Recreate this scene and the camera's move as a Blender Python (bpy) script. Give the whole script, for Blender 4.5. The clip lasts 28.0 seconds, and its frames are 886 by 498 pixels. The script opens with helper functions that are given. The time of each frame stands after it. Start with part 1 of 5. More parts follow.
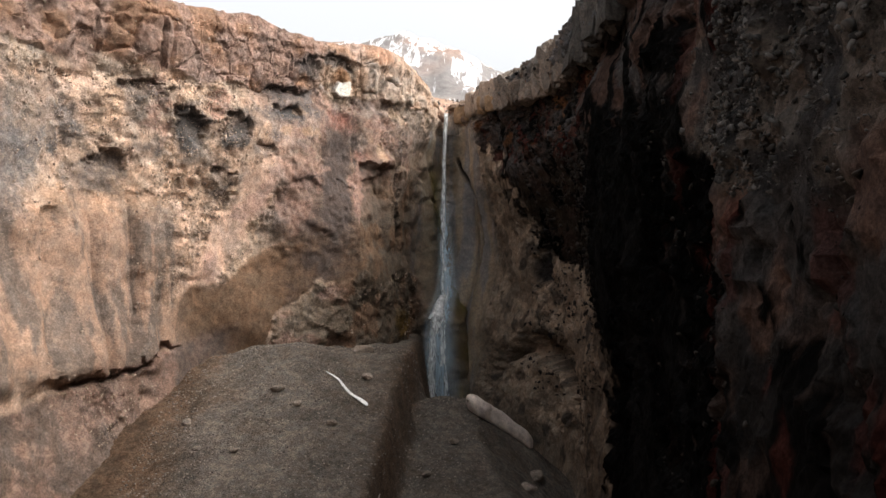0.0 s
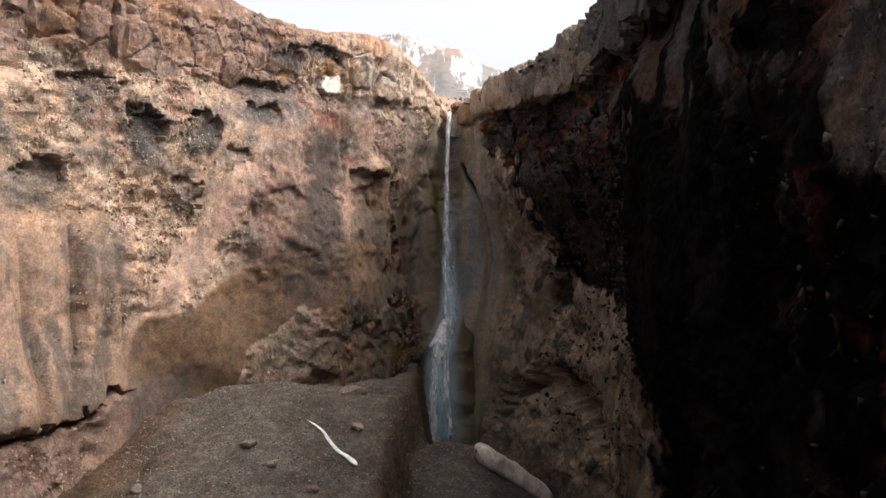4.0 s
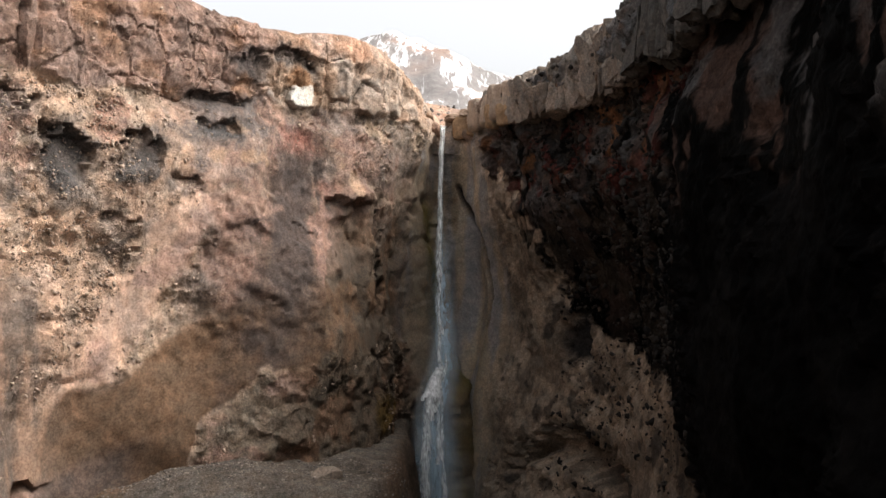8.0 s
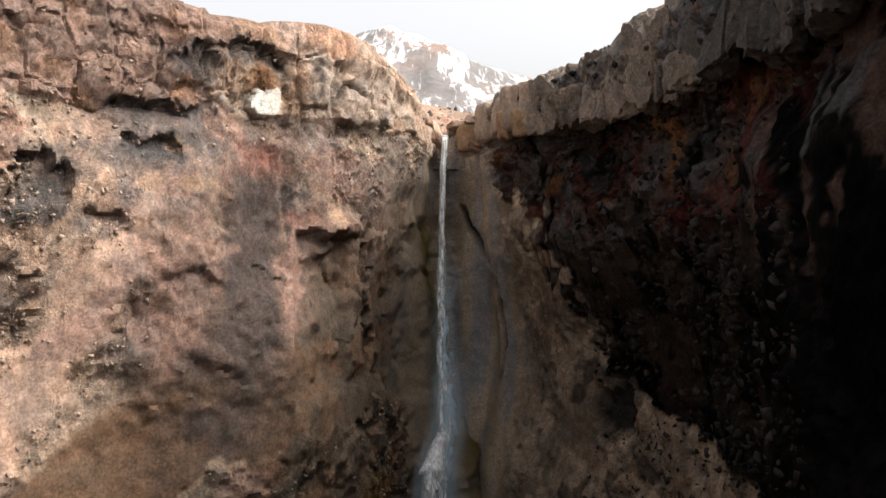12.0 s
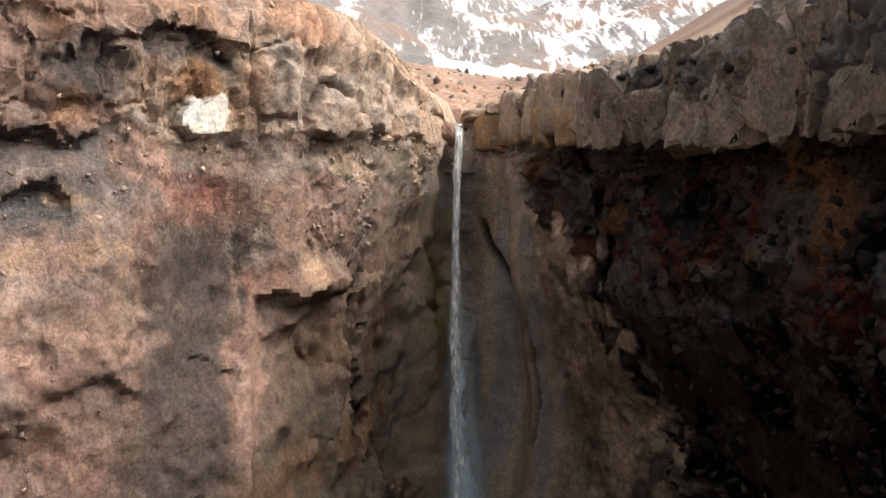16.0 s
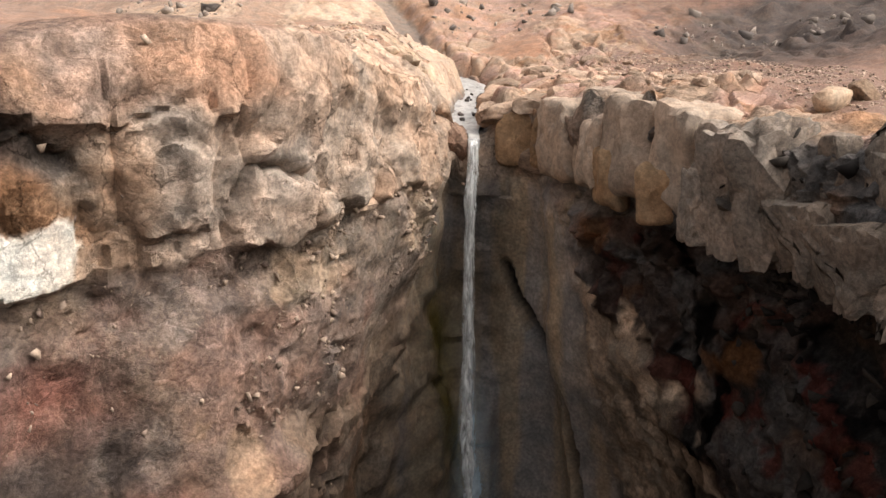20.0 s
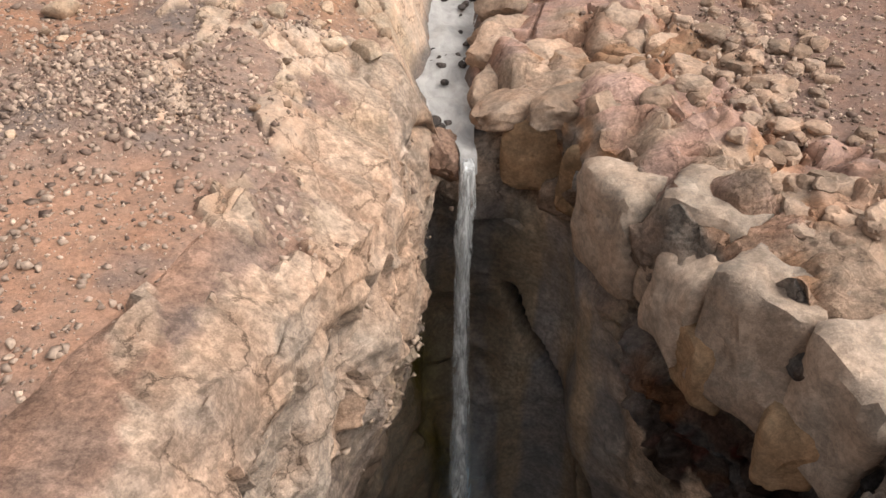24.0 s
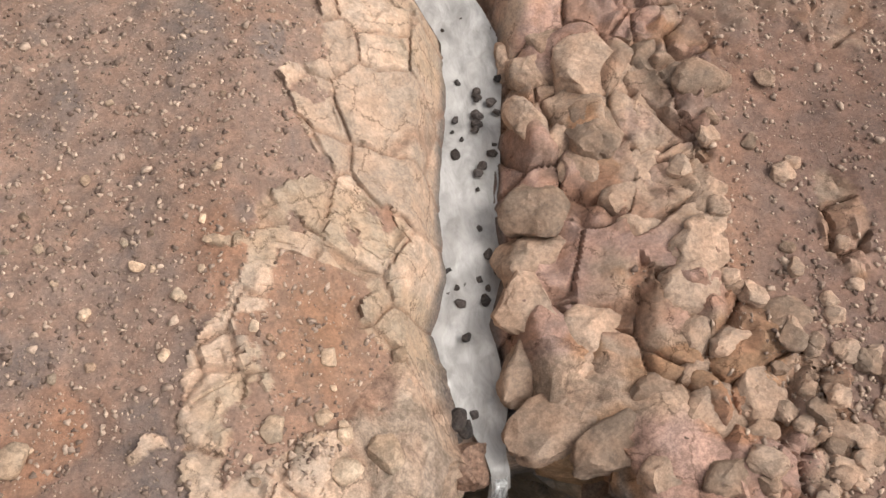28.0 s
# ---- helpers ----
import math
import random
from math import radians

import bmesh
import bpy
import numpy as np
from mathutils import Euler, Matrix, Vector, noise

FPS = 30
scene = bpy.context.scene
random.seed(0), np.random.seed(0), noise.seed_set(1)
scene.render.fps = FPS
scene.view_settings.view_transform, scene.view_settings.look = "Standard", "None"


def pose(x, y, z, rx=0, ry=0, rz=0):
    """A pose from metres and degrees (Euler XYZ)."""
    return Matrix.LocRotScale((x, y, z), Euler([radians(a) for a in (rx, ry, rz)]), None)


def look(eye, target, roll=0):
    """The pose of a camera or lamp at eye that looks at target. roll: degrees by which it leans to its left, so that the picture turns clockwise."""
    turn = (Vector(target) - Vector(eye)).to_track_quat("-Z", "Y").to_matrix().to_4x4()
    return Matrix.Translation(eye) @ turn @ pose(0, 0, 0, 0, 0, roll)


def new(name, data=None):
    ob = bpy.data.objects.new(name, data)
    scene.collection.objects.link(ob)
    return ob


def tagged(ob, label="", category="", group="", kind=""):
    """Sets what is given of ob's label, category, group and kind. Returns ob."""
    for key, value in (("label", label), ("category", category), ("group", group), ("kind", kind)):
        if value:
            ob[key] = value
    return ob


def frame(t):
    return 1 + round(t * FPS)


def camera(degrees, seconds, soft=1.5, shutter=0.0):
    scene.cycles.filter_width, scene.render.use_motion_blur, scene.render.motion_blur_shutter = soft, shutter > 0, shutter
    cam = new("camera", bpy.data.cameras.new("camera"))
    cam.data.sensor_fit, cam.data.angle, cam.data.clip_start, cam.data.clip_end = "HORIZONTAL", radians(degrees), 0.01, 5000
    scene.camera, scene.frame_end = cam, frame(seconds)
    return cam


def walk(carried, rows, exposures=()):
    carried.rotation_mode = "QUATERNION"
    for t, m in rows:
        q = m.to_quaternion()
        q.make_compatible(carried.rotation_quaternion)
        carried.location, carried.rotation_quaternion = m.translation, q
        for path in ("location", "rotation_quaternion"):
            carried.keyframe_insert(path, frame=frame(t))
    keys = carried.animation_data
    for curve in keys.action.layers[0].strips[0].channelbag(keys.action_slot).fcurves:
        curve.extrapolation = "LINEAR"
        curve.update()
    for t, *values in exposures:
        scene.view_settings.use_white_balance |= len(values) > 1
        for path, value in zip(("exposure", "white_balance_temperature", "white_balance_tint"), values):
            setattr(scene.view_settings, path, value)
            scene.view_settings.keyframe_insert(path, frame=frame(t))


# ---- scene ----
cam = camera(55.8, 28.0)
METRES, EYE, TILT, LEAN, TURN = 160.0, 30.0, 0.0, 0.0, 0.0
ROWS = [
    (0.0, 0.0, 0.0, 0.0, 0.0, 0.0, -0.0),
    (0.5, -0.0005, 0.0135, 0.0015, -0.01, 0.01, 0.0),
    (1.0, -0.0008, 0.0261, 0.0028, -0.01, 0.01, 0.03),
    (1.5, -0.0012, 0.0399, 0.0047, -0.02, 0.01, 0.05),
    (2.0, -0.0015, 0.0529, 0.0068, -0.01, 0.0, 0.08),
    (2.5, -0.0019, 0.0672, 0.009, -0.01, 0.01, 0.07),
    (3.0, -0.0024, 0.0804, 0.0112, -0.03, -0.01, 0.06),
    (3.5, -0.0029, 0.0951, 0.0139, -0.02, -0.02, 0.06),
    (5.5, -0.0046, 0.1517, 0.0283, -0.23, 0.06, 0.07),
    (6.0, -0.005, 0.1652, 0.032, -0.33, 0.06, 0.11),
    (6.5, -0.0054, 0.1802, 0.0361, -0.45, 0.05, 0.12),
    (7.0, -0.006, 0.1941, 0.0397, -0.57, 0.04, 0.13),
    (7.5, -0.0061, 0.2095, 0.0437, -0.67, 0.03, 0.12),
    (8.0, -0.0066, 0.2234, 0.0473, -0.79, -0.0, 0.14),
    (8.5, -0.0072, 0.2391, 0.0509, -0.9, -0.03, 0.16),
    (9.0, -0.0077, 0.2539, 0.0542, -0.97, -0.05, 0.15),
    (9.5, -0.0078, 0.2701, 0.0579, -0.99, -0.09, 0.17),
    (10.0, -0.0078, 0.2851, 0.061, -1.0, -0.1, 0.23),
    (10.5, -0.0077, 0.3014, 0.0648, -0.98, -0.17, 0.27),
    (11.0, -0.0078, 0.317, 0.068, -0.96, -0.19, 0.29),
    (11.5, -0.0082, 0.334, 0.0719, -0.98, -0.25, 0.32),
    (12.0, -0.0083, 0.35, 0.0759, -0.96, -0.29, 0.31),
    (12.5, -0.0087, 0.3674, 0.0804, -0.97, -0.32, 0.35),
    (14.5, -0.0106, 0.4366, 0.1074, -0.86, -1.38, 0.4),
    (15.0, -0.0111, 0.4531, 0.1146, -0.83, -2.62, 0.42),
    (15.5, -0.0118, 0.4706, 0.1225, -0.82, -3.84, 0.47),
    (16.0, -0.0124, 0.4883, 0.1305, -0.83, -5.07, 0.51),
    (16.5, -0.0131, 0.5053, 0.1384, -0.83, -6.15, 0.52),
    (17.0, -0.0137, 0.5249, 0.1471, -0.84, -7.14, 0.53),
    (17.5, -0.0144, 0.5431, 0.1555, -0.96, -8.03, 0.5),
    (18.0, -0.0151, 0.5632, 0.1642, -1.14, -8.96, 0.52),
    (18.5, -0.0157, 0.5817, 0.1727, -1.3, -9.87, 0.49),
    (19.0, -0.0163, 0.6016, 0.1822, -1.44, -11.04, 0.53),
    (19.5, -0.0167, 0.6201, 0.1909, -1.56, -12.79, 0.52),
    (20.0, -0.0172, 0.6398, 0.2003, -1.7, -15.51, 0.54),
    (20.5, -0.0172, 0.6578, 0.2091, -1.78, -18.45, 0.6),
    (22.5, -0.0184, 0.7319, 0.2457, -2.66, -30.95, 0.58),
    (23.0, -0.0186, 0.7508, 0.2555, -3.74, -34.11, 0.57),
    (23.5, -0.0187, 0.7682, 0.2648, -4.66, -37.11, 0.55),
    (24.0, -0.0187, 0.7866, 0.2747, -5.62, -40.35, 0.57),
    (24.5, -0.0184, 0.8022, 0.2829, -6.09, -43.07, 0.6),
    (25.0, -0.0179, 0.8207, 0.2923, -6.35, -46.26, 0.64),
    (25.5, -0.0172, 0.8381, 0.3012, -6.46, -49.22, 0.67),
    (26.0, -0.0164, 0.8571, 0.3107, -6.55, -52.4, 0.65),
    (26.5, -0.0156, 0.8747, 0.3194, -6.66, -55.38, 0.64),
    (27.0, -0.0146, 0.8938, 0.3288, -6.87, -58.6, 0.59),
    (27.5, -0.013, 0.9112, 0.3376, -7.68, -61.52, 0.66),
    (28.0, -0.0117, 0.93, 0.3473, -8.2, -64.79, 0.64),
]
walk(cam, [(t, pose(0, 0, EYE, TILT, LEAN, TURN) @ pose(METRES * x, METRES * y, METRES * z, 90 + pitch, roll, yaw)) for t, x, y, z, yaw, pitch, roll in ROWS],
     [(0, 0.3, 6600, 10), (17, 0.15, 6800, 11), (20, 0.0, 6900, 12), (24, -0.37, 6750, 11.5), (28, -0.59, 6720, 11.5)])

# ---- world, sun ----
AZ, EL = 104.0, 50.0          # the sun: degrees clockwise from straight ahead, and its height
world = bpy.data.worlds.new("world")
scene.world = world
world.use_nodes = True
wn = world.node_tree.nodes
wl = world.node_tree.links
wn.clear()
sky = wn.new("ShaderNodeTexSky")
sky.sky_type, sky.sun_disc = "NISHITA", False
sky.sun_elevation, sky.sun_rotation = radians(EL), radians(AZ)
sky.dust_density, sky.air_density, sky.ozone_density = 8.0, 1.0, 1.0
pale = wn.new("ShaderNodeHueSaturation")
pale.inputs["Saturation"].default_value = 0.2
back = wn.new("ShaderNodeBackground")
back.inputs["Strength"].default_value = 0.33
wo = wn.new("ShaderNodeOutputWorld")
wl.new(sky.outputs["Color"], pale.inputs["Color"])
wl.new(pale.outputs["Color"], back.inputs["Color"])
wl.new(back.outputs["Background"], wo.inputs["Surface"])
sun = new("sun", bpy.data.lights.new("sun", "SUN"))
sun.data.energy, sun.data.angle, sun.data.color = 0.6, radians(45), (1.0, 0.93, 0.84)
sun_to = Vector((math.sin(radians(AZ)) * math.cos(radians(EL)), math.cos(radians(AZ)) * math.cos(radians(EL)), math.sin(radians(EL))))
sun.matrix_world = look(sun_to * 400 + Vector((0, 140, 50)), (0, 140, 50))


# ---- noise in numpy ----
def hashed(ix, iy, iz, seed):
    u = np.uint32
    h = ix.astype(np.int64).astype(u) * u(374761393) + iy.astype(np.int64).astype(u) * u(668265263) + iz.astype(np.int64).astype(u) * u(2147483647)
    return scrambled(h + u((seed * 1274126177) & 0xFFFFFFFF))


def scrambled(h):
    u = np.uint32
    h = (h ^ (h >> u(13))) * u(1274126177)
    h = (h ^ (h >> u(16))) * u(2246822519)
    h = h ^ (h >> u(15))
    return (h & u(0xFFFFFF)).astype(np.float32) / np.float32(0x1000000)


def vnoise(p, seed=0):
    """Smooth noise from -1 to 1 at the points p (n x 3)."""
    u = np.uint32
    i = np.floor(p)
    f = (p - i).astype(np.float32)
    f = f * f * f * (f * (f * 6 - 15) + 10)
    i = i.astype(np.int64).astype(u)
    hx, hy, hz = i[:, 0] * u(374761393), i[:, 1] * u(668265263), i[:, 2] * u(2147483647) + u((seed * 1274126177) & 0xFFFFFFFF)
    f0, f1, f2 = f[:, 0], f[:, 1], f[:, 2]
    layers = []
    for c in (0, 1):
        rows = []
        for b in (0, 1):
            base = hy + u(b * 668265263) + hz + u(c * 2147483647)
            lo, hi = scrambled(hx + base), scrambled(hx + u(374761393) + base)
            rows.append(lo + (hi - lo) * f0)
        layers.append(rows[0] + (rows[1] - rows[0]) * f1)
    return ((layers[0] + (layers[1] - layers[0]) * f2) * 2 - 1).astype(float)


def fbm(p, size, octaves=4, seed=0, gain=0.5):
    q, amp, out = p / size, 1.0, 0
    for k in range(octaves):
        out = out + amp * vnoise(q + 17.3 * k, seed + k)
        q, amp = q * 2.03, amp * gain
    return out


def blocks(p, size, seed=0, tilt=0.6):
    """Broken rock: each point's cell gives it a height and a tilted face. Returns (face, crack, cell): crack is 0 at a joint."""
    q = p / np.asarray(size, float)
    base = np.floor(q - 0.5).astype(np.int64)
    n = len(q)
    d1, d2 = np.full(n, 9.0), np.full(n, 9.0)
    face, cell = np.zeros(n), np.zeros(n)
    for a in (0, 1):
        for b in (0, 1):
            for c in (0, 1):
                i = base + (a, b, c)
                h = [hashed(i[:, 0], i[:, 1], i[:, 2], seed + 31 * k) for k in range(7)]
                o = np.stack([i[:, k] + 0.14 + 0.72 * h[k] for k in range(3)], 1) - q
                d = (o * o).sum(1)
                f = (h[3] * 2 - 1) + tilt * sum((h[4 + k] * 2 - 1) * o[:, k] for k in range(3)) * 2
                near = d < d1
                d2 = np.where(near, d1, np.minimum(d2, d))
                face, cell, d1 = np.where(near, f, face), np.where(near, h[6], cell), np.where(near, d, d1)
    return face, np.sqrt(d2) - np.sqrt(d1), cell


def smooth(a, b, x):
    t = np.clip((x - a) / (b - a), 0, 1)
    return t * t * (3 - 2 * t)


def bell(x, centre, half):
    return np.exp(-((x - centre) / half) ** 2)


def mix(a, b, w):
    return a + (b - a) * (w[:, None] if np.ndim(w) == 1 and np.ndim(a) == 2 else w)


# ---- materials ----
def material(name):
    m = bpy.data.materials.new(name)
    m.use_nodes = True
    nt = m.node_tree
    return m, nt, nt.nodes["Principled BSDF"]


def node(nt, kind, **values):
    n = nt.nodes.new(kind)
    for key, value in values.items():
        n.inputs[key.replace("_", " ")].default_value = value
    return n


def noise_node(nt, scale, detail=6, rough=0.6, distort=0.0):
    tex = node(nt, "ShaderNodeTexNoise", Scale=scale, Detail=detail, Roughness=rough, Distortion=distort)
    pos = nt.nodes.get("place") or nt.nodes.new("ShaderNodeNewGeometry")
    pos.name = "place"
    nt.links.new(pos.outputs["Position"], tex.inputs["Vector"])
    return tex


def ramp(nt, source, low, high, a=0.35, b=0.65):
    r = node(nt, "ShaderNodeMapRange", From_Min=a, From_Max=b, To_Min=low, To_Max=high)
    nt.links.new(source, r.inputs["Value"])
    return r.outputs["Result"]


def multiply(nt, colour, factor):
    m = nt.nodes.new("ShaderNodeVectorMath")
    m.operation = "SCALE"
    nt.links.new(colour, m.inputs[0])
    nt.links.new(factor, m.inputs["Scale"])
    return m.outputs["Vector"]


def rock_material(name, tone="tone", scale=1.0, rough=0.92, bump=0.24, plain=None, spread=1.0, gloss=False, seam_scale=0.55):
    """Rock whose bed colour comes from the mesh (or is plain), broken up by stains, grains, pits and cracks."""
    m, nt, bsdf = material(name)
    if plain:
        c = nt.nodes.new("ShaderNodeRGB")
        c.outputs[0].default_value = (*plain, 1)
        colour = c.outputs[0]
        info = nt.nodes.new("ShaderNodeObjectInfo")
        colour = multiply(nt, colour, ramp(nt, info.outputs["Random"], 0.66, 1.25, 0, 1))
    else:
        a = nt.nodes.new("ShaderNodeAttribute")
        a.attribute_name = tone
        colour = a.outputs["Color"]
    flake, mid, fine = noise_node(nt, 0.8 * scale, 12, 0.74), noise_node(nt, 3.6 * scale, 10, 0.75), noise_node(nt, 16 * scale, 6, 0.7)
    ledge1 = ramp(nt, flake.outputs["Fac"], 0, 1, 0.45, 0.56)
    ledge2 = ramp(nt, mid.outputs["Fac"], 0, 1, 0.42, 0.58)
    colour = multiply(nt, colour, ramp(nt, ledge1, 1 - 0.15 * spread, 1 + 0.15 * spread, 0, 1))
    colour = multiply(nt, colour, ramp(nt, ledge2, 1 - 0.24 * spread, 1 + 0.24 * spread, 0, 1))
    colour = multiply(nt, colour, ramp(nt, fine.outputs["Fac"], 1 - 0.2 * spread, 1 + 0.2 * spread))
    drift, patch = noise_node(nt, 0.45 * scale, 5, 0.62), nt.nodes.new("ShaderNodeMix")
    patch.data_type = "RGBA"
    patch.inputs[6].default_value, patch.inputs[7].default_value = (0.88, 0.93, 0.97, 1), (1.1, 1.05, 1.02, 1)
    nt.links.new(ramp(nt, drift.outputs["Fac"], 0, 1, 0.38, 0.62), patch.inputs[0])
    tint = nt.nodes.new("ShaderNodeVectorMath")
    tint.operation = "MULTIPLY"
    nt.links.new(colour, tint.inputs[0])
    nt.links.new(patch.outputs[2], tint.inputs[1])
    colour = tint.outputs["Vector"]
    warp = nt.nodes.new("ShaderNodeVectorMath")
    warp.operation = "MULTIPLY_ADD"
    warp.inputs[1].default_value = (0.3 / scale,) * 3
    nt.links.new(mid.outputs["Color"], warp.inputs[0])
    nt.links.new(nt.nodes["place"].outputs["Position"], warp.inputs[2])
    calm = None
    if gloss:
        c = nt.nodes.new("ShaderNodeAttribute")
        c.attribute_name = "calm"
        calm = ramp(nt, c.outputs["Fac"], 1.0, 0.12, 0, 1)
    faces = []
    for size, amount in ((1.1, 0.16), (3.6, 0.13)):
        cells = node(nt, "ShaderNodeTexVoronoi", Scale=size * scale, Randomness=1.0)
        nt.links.new(warp.outputs["Vector"], cells.inputs["Vector"])
        split = nt.nodes.new("ShaderNodeSeparateColor")
        nt.links.new(cells.outputs["Color"], split.inputs["Color"])
        level = ramp(nt, split.outputs["Red"], -amount * spread, amount * spread, 0, 1)
        if calm:
            tame = nt.nodes.new("ShaderNodeMath")
            tame.operation = "MULTIPLY"
            nt.links.new(level, tame.inputs[0])
            nt.links.new(calm, tame.inputs[1])
            level = tame.outputs[0]
        plus = nt.nodes.new("ShaderNodeMath")
        plus.inputs[1].default_value = 1.0
        nt.links.new(level, plus.inputs[0])
        colour = multiply(nt, colour, plus.outputs[0])
        faces.append((split.outputs["Green"], cells.outputs["Distance"]))
    cracks = node(nt, "ShaderNodeTexVoronoi", Scale=1.1 * scale)
    cracks.feature = "DISTANCE_TO_EDGE"
    nt.links.new(warp.outputs["Vector"], cracks.inputs["Vector"])
    joint = ramp(nt, cracks.outputs["Distance"], 0.9, 1.0, 0.0, 0.03)
    colour = multiply(nt, colour, joint)
    seam = None
    if not plain:
        where = nt.nodes.new("ShaderNodeAttribute")
        where.attribute_name = "seams"
        split = node(nt, "ShaderNodeTexVoronoi", Scale=seam_scale)
        split.feature = "DISTANCE_TO_EDGE"
        bent = nt.nodes.new("ShaderNodeVectorMath")
        bent.operation = "MULTIPLY_ADD"
        bent.inputs[1].default_value = (1.1,) * 3
        nt.links.new(flake.outputs["Color"], bent.inputs[0])
        nt.links.new(nt.nodes["place"].outputs["Position"], bent.inputs[2])
        nt.links.new(bent.outputs["Vector"], split.inputs["Vector"])
        gap = nt.nodes.new("ShaderNodeMath")
        gap.operation = "MULTIPLY"
        nt.links.new(ramp(nt, split.outputs["Distance"], 1, 0, 0.004, 0.024), gap.inputs[0])
        broken = nt.nodes.new("ShaderNodeMath")
        broken.operation = "MULTIPLY"
        nt.links.new(where.outputs["Fac"], broken.inputs[0])
        nt.links.new(ramp(nt, drift.outputs["Fac"], 0.15, 1, 0.43, 0.54), broken.inputs[1])
        nt.links.new(broken.outputs[0], gap.inputs[1])
        seam = gap.outputs[0]
        colour = multiply(nt, colour, ramp(nt, seam, 1.0, 0.42, 0, 1))
    nt.links.new(colour, bsdf.inputs["Base Color"])
    bsdf.inputs["Roughness"].default_value = rough
    bsdf.inputs["Specular IOR Level"].default_value = 0.03
    if gloss:
        w = nt.nodes.new("ShaderNodeAttribute")
        w.attribute_name = "wet"
        nt.links.new(ramp(nt, w.outputs["Fac"], rough, 0.42, 0, 1), bsdf.inputs["Roughness"])
        nt.links.new(ramp(nt, w.outputs["Fac"], 0.02, 0.35, 0, 1), bsdf.inputs["Specular IOR Level"])
    edge = ramp(nt, cracks.outputs["Distance"], 0.0, 0.25, 0.0, 0.06)
    total = nt.nodes.new("ShaderNodeMath")
    total.operation = "MULTIPLY_ADD"
    total.inputs[1].default_value = 0.9
    nt.links.new(mid.outputs["Fac"], total.inputs[0])
    nt.links.new(edge, total.inputs[2])
    total2 = nt.nodes.new("ShaderNodeMath")
    total2.operation = "MULTIPLY_ADD"
    total2.inputs[1].default_value = 0.22
    nt.links.new(fine.outputs["Fac"], total2.inputs[0])
    nt.links.new(total.outputs[0], total2.inputs[2])
    height = total2.outputs[0]
    for source, w in ((ledge1, 0.32), (ledge2, 0.22)):
        add = nt.nodes.new("ShaderNodeMath")
        add.operation = "MULTIPLY_ADD"
        add.inputs[1].default_value = w
        nt.links.new(source, add.inputs[0])
        nt.links.new(height, add.inputs[2])
        height = add.outputs[0]
    for (level, dome), weight in zip(faces, (0.42, 0.25)):
        for source, w in ((level, 0.8 * weight), (dome, -0.9 * weight)):
            add = nt.nodes.new("ShaderNodeMath")
            add.operation = "MULTIPLY_ADD"
            add.inputs[1].default_value = w
            nt.links.new(source, add.inputs[0])
            nt.links.new(height, add.inputs[2])
            height = add.outputs[0]
    if seam:
        sunk = nt.nodes.new("ShaderNodeMath")
        sunk.operation = "MULTIPLY_ADD"
        sunk.inputs[1].default_value = -0.7
        nt.links.new(seam, sunk.inputs[0])
        nt.links.new(height, sunk.inputs[2])
        height = sunk.outputs[0]
    bp = node(nt, "ShaderNodeBump", Strength=bump * 2, Distance=0.3 / scale)
    if calm:
        nt.links.new(ramp(nt, c.outputs["Fac"], bump * 2, bump * 0.8, 0, 1), bp.inputs["Strength"])
    nt.links.new(height, bp.inputs["Height"])
    nt.links.new(bp.outputs["Normal"], bsdf.inputs["Normal"])
    return m


SNOWY = {}


def mountain_material():
    m, nt, bsdf = material("mountain_rock_and_snow")
    a, b = nt.nodes.new("ShaderNodeAttribute"), nt.nodes.new("ShaderNodeAttribute")
    a.attribute_name, b.attribute_name = "tone", "snow"
    n1 = noise_node(nt, 0.05, 12, 0.8, 1.2)
    stretch = nt.nodes.new("ShaderNodeMapping")
    stretch.inputs["Scale"].default_value = (0.1, 0.012, 0.02)
    stretch.inputs["Rotation"].default_value = (0, 0.5, 0)
    nt.links.new(nt.nodes["place"].outputs["Position"], stretch.inputs["Vector"])
    gully = node(nt, "ShaderNodeTexNoise", Scale=1.0, Detail=9, Roughness=0.66, Distortion=1.0)
    nt.links.new(stretch.outputs["Vector"], gully.inputs["Vector"])
    tone = multiply(nt, a.outputs["Color"], ramp(nt, n1.outputs["Fac"], 0.7, 1.3))
    lift = nt.nodes.new("ShaderNodeMath")
    lift.operation = "MULTIPLY_ADD"
    lift.inputs[1].default_value = 1.7
    nt.links.new(gully.outputs["Fac"], lift.inputs[0])
    nt.links.new(b.outputs["Fac"], lift.inputs[2])
    cover = ramp(nt, lift.outputs[0], 0, 0.92, 1.22, 1.4)
    col = nt.nodes.new("ShaderNodeMix")
    col.data_type = "RGBA"
    col.inputs[7].default_value = (0.80, 0.80, 0.82, 1)
    nt.links.new(cover, col.inputs[0])
    nt.links.new(tone, col.inputs[6])
    nt.links.new(col.outputs[2], bsdf.inputs["Base Color"])
    bsdf.inputs["Roughness"].default_value = 0.95
    bp = node(nt, "ShaderNodeBump", Strength=0.8, Distance=12.0)
    nt.links.new(n1.outputs["Fac"], bp.inputs["Height"])
    nt.links.new(bp.outputs["Normal"], bsdf.inputs["Normal"])
    return m


MOUNTAIN = mountain_material()
ROCK = rock_material("cliff_rock", scale=1.2, bump=0.33, spread=0.9, gloss=True)
SOIL = rock_material("gravelly_soil", scale=2.2, bump=0.2, spread=0.5)
SCREE = rock_material("scree", scale=1.6, bump=0.45)

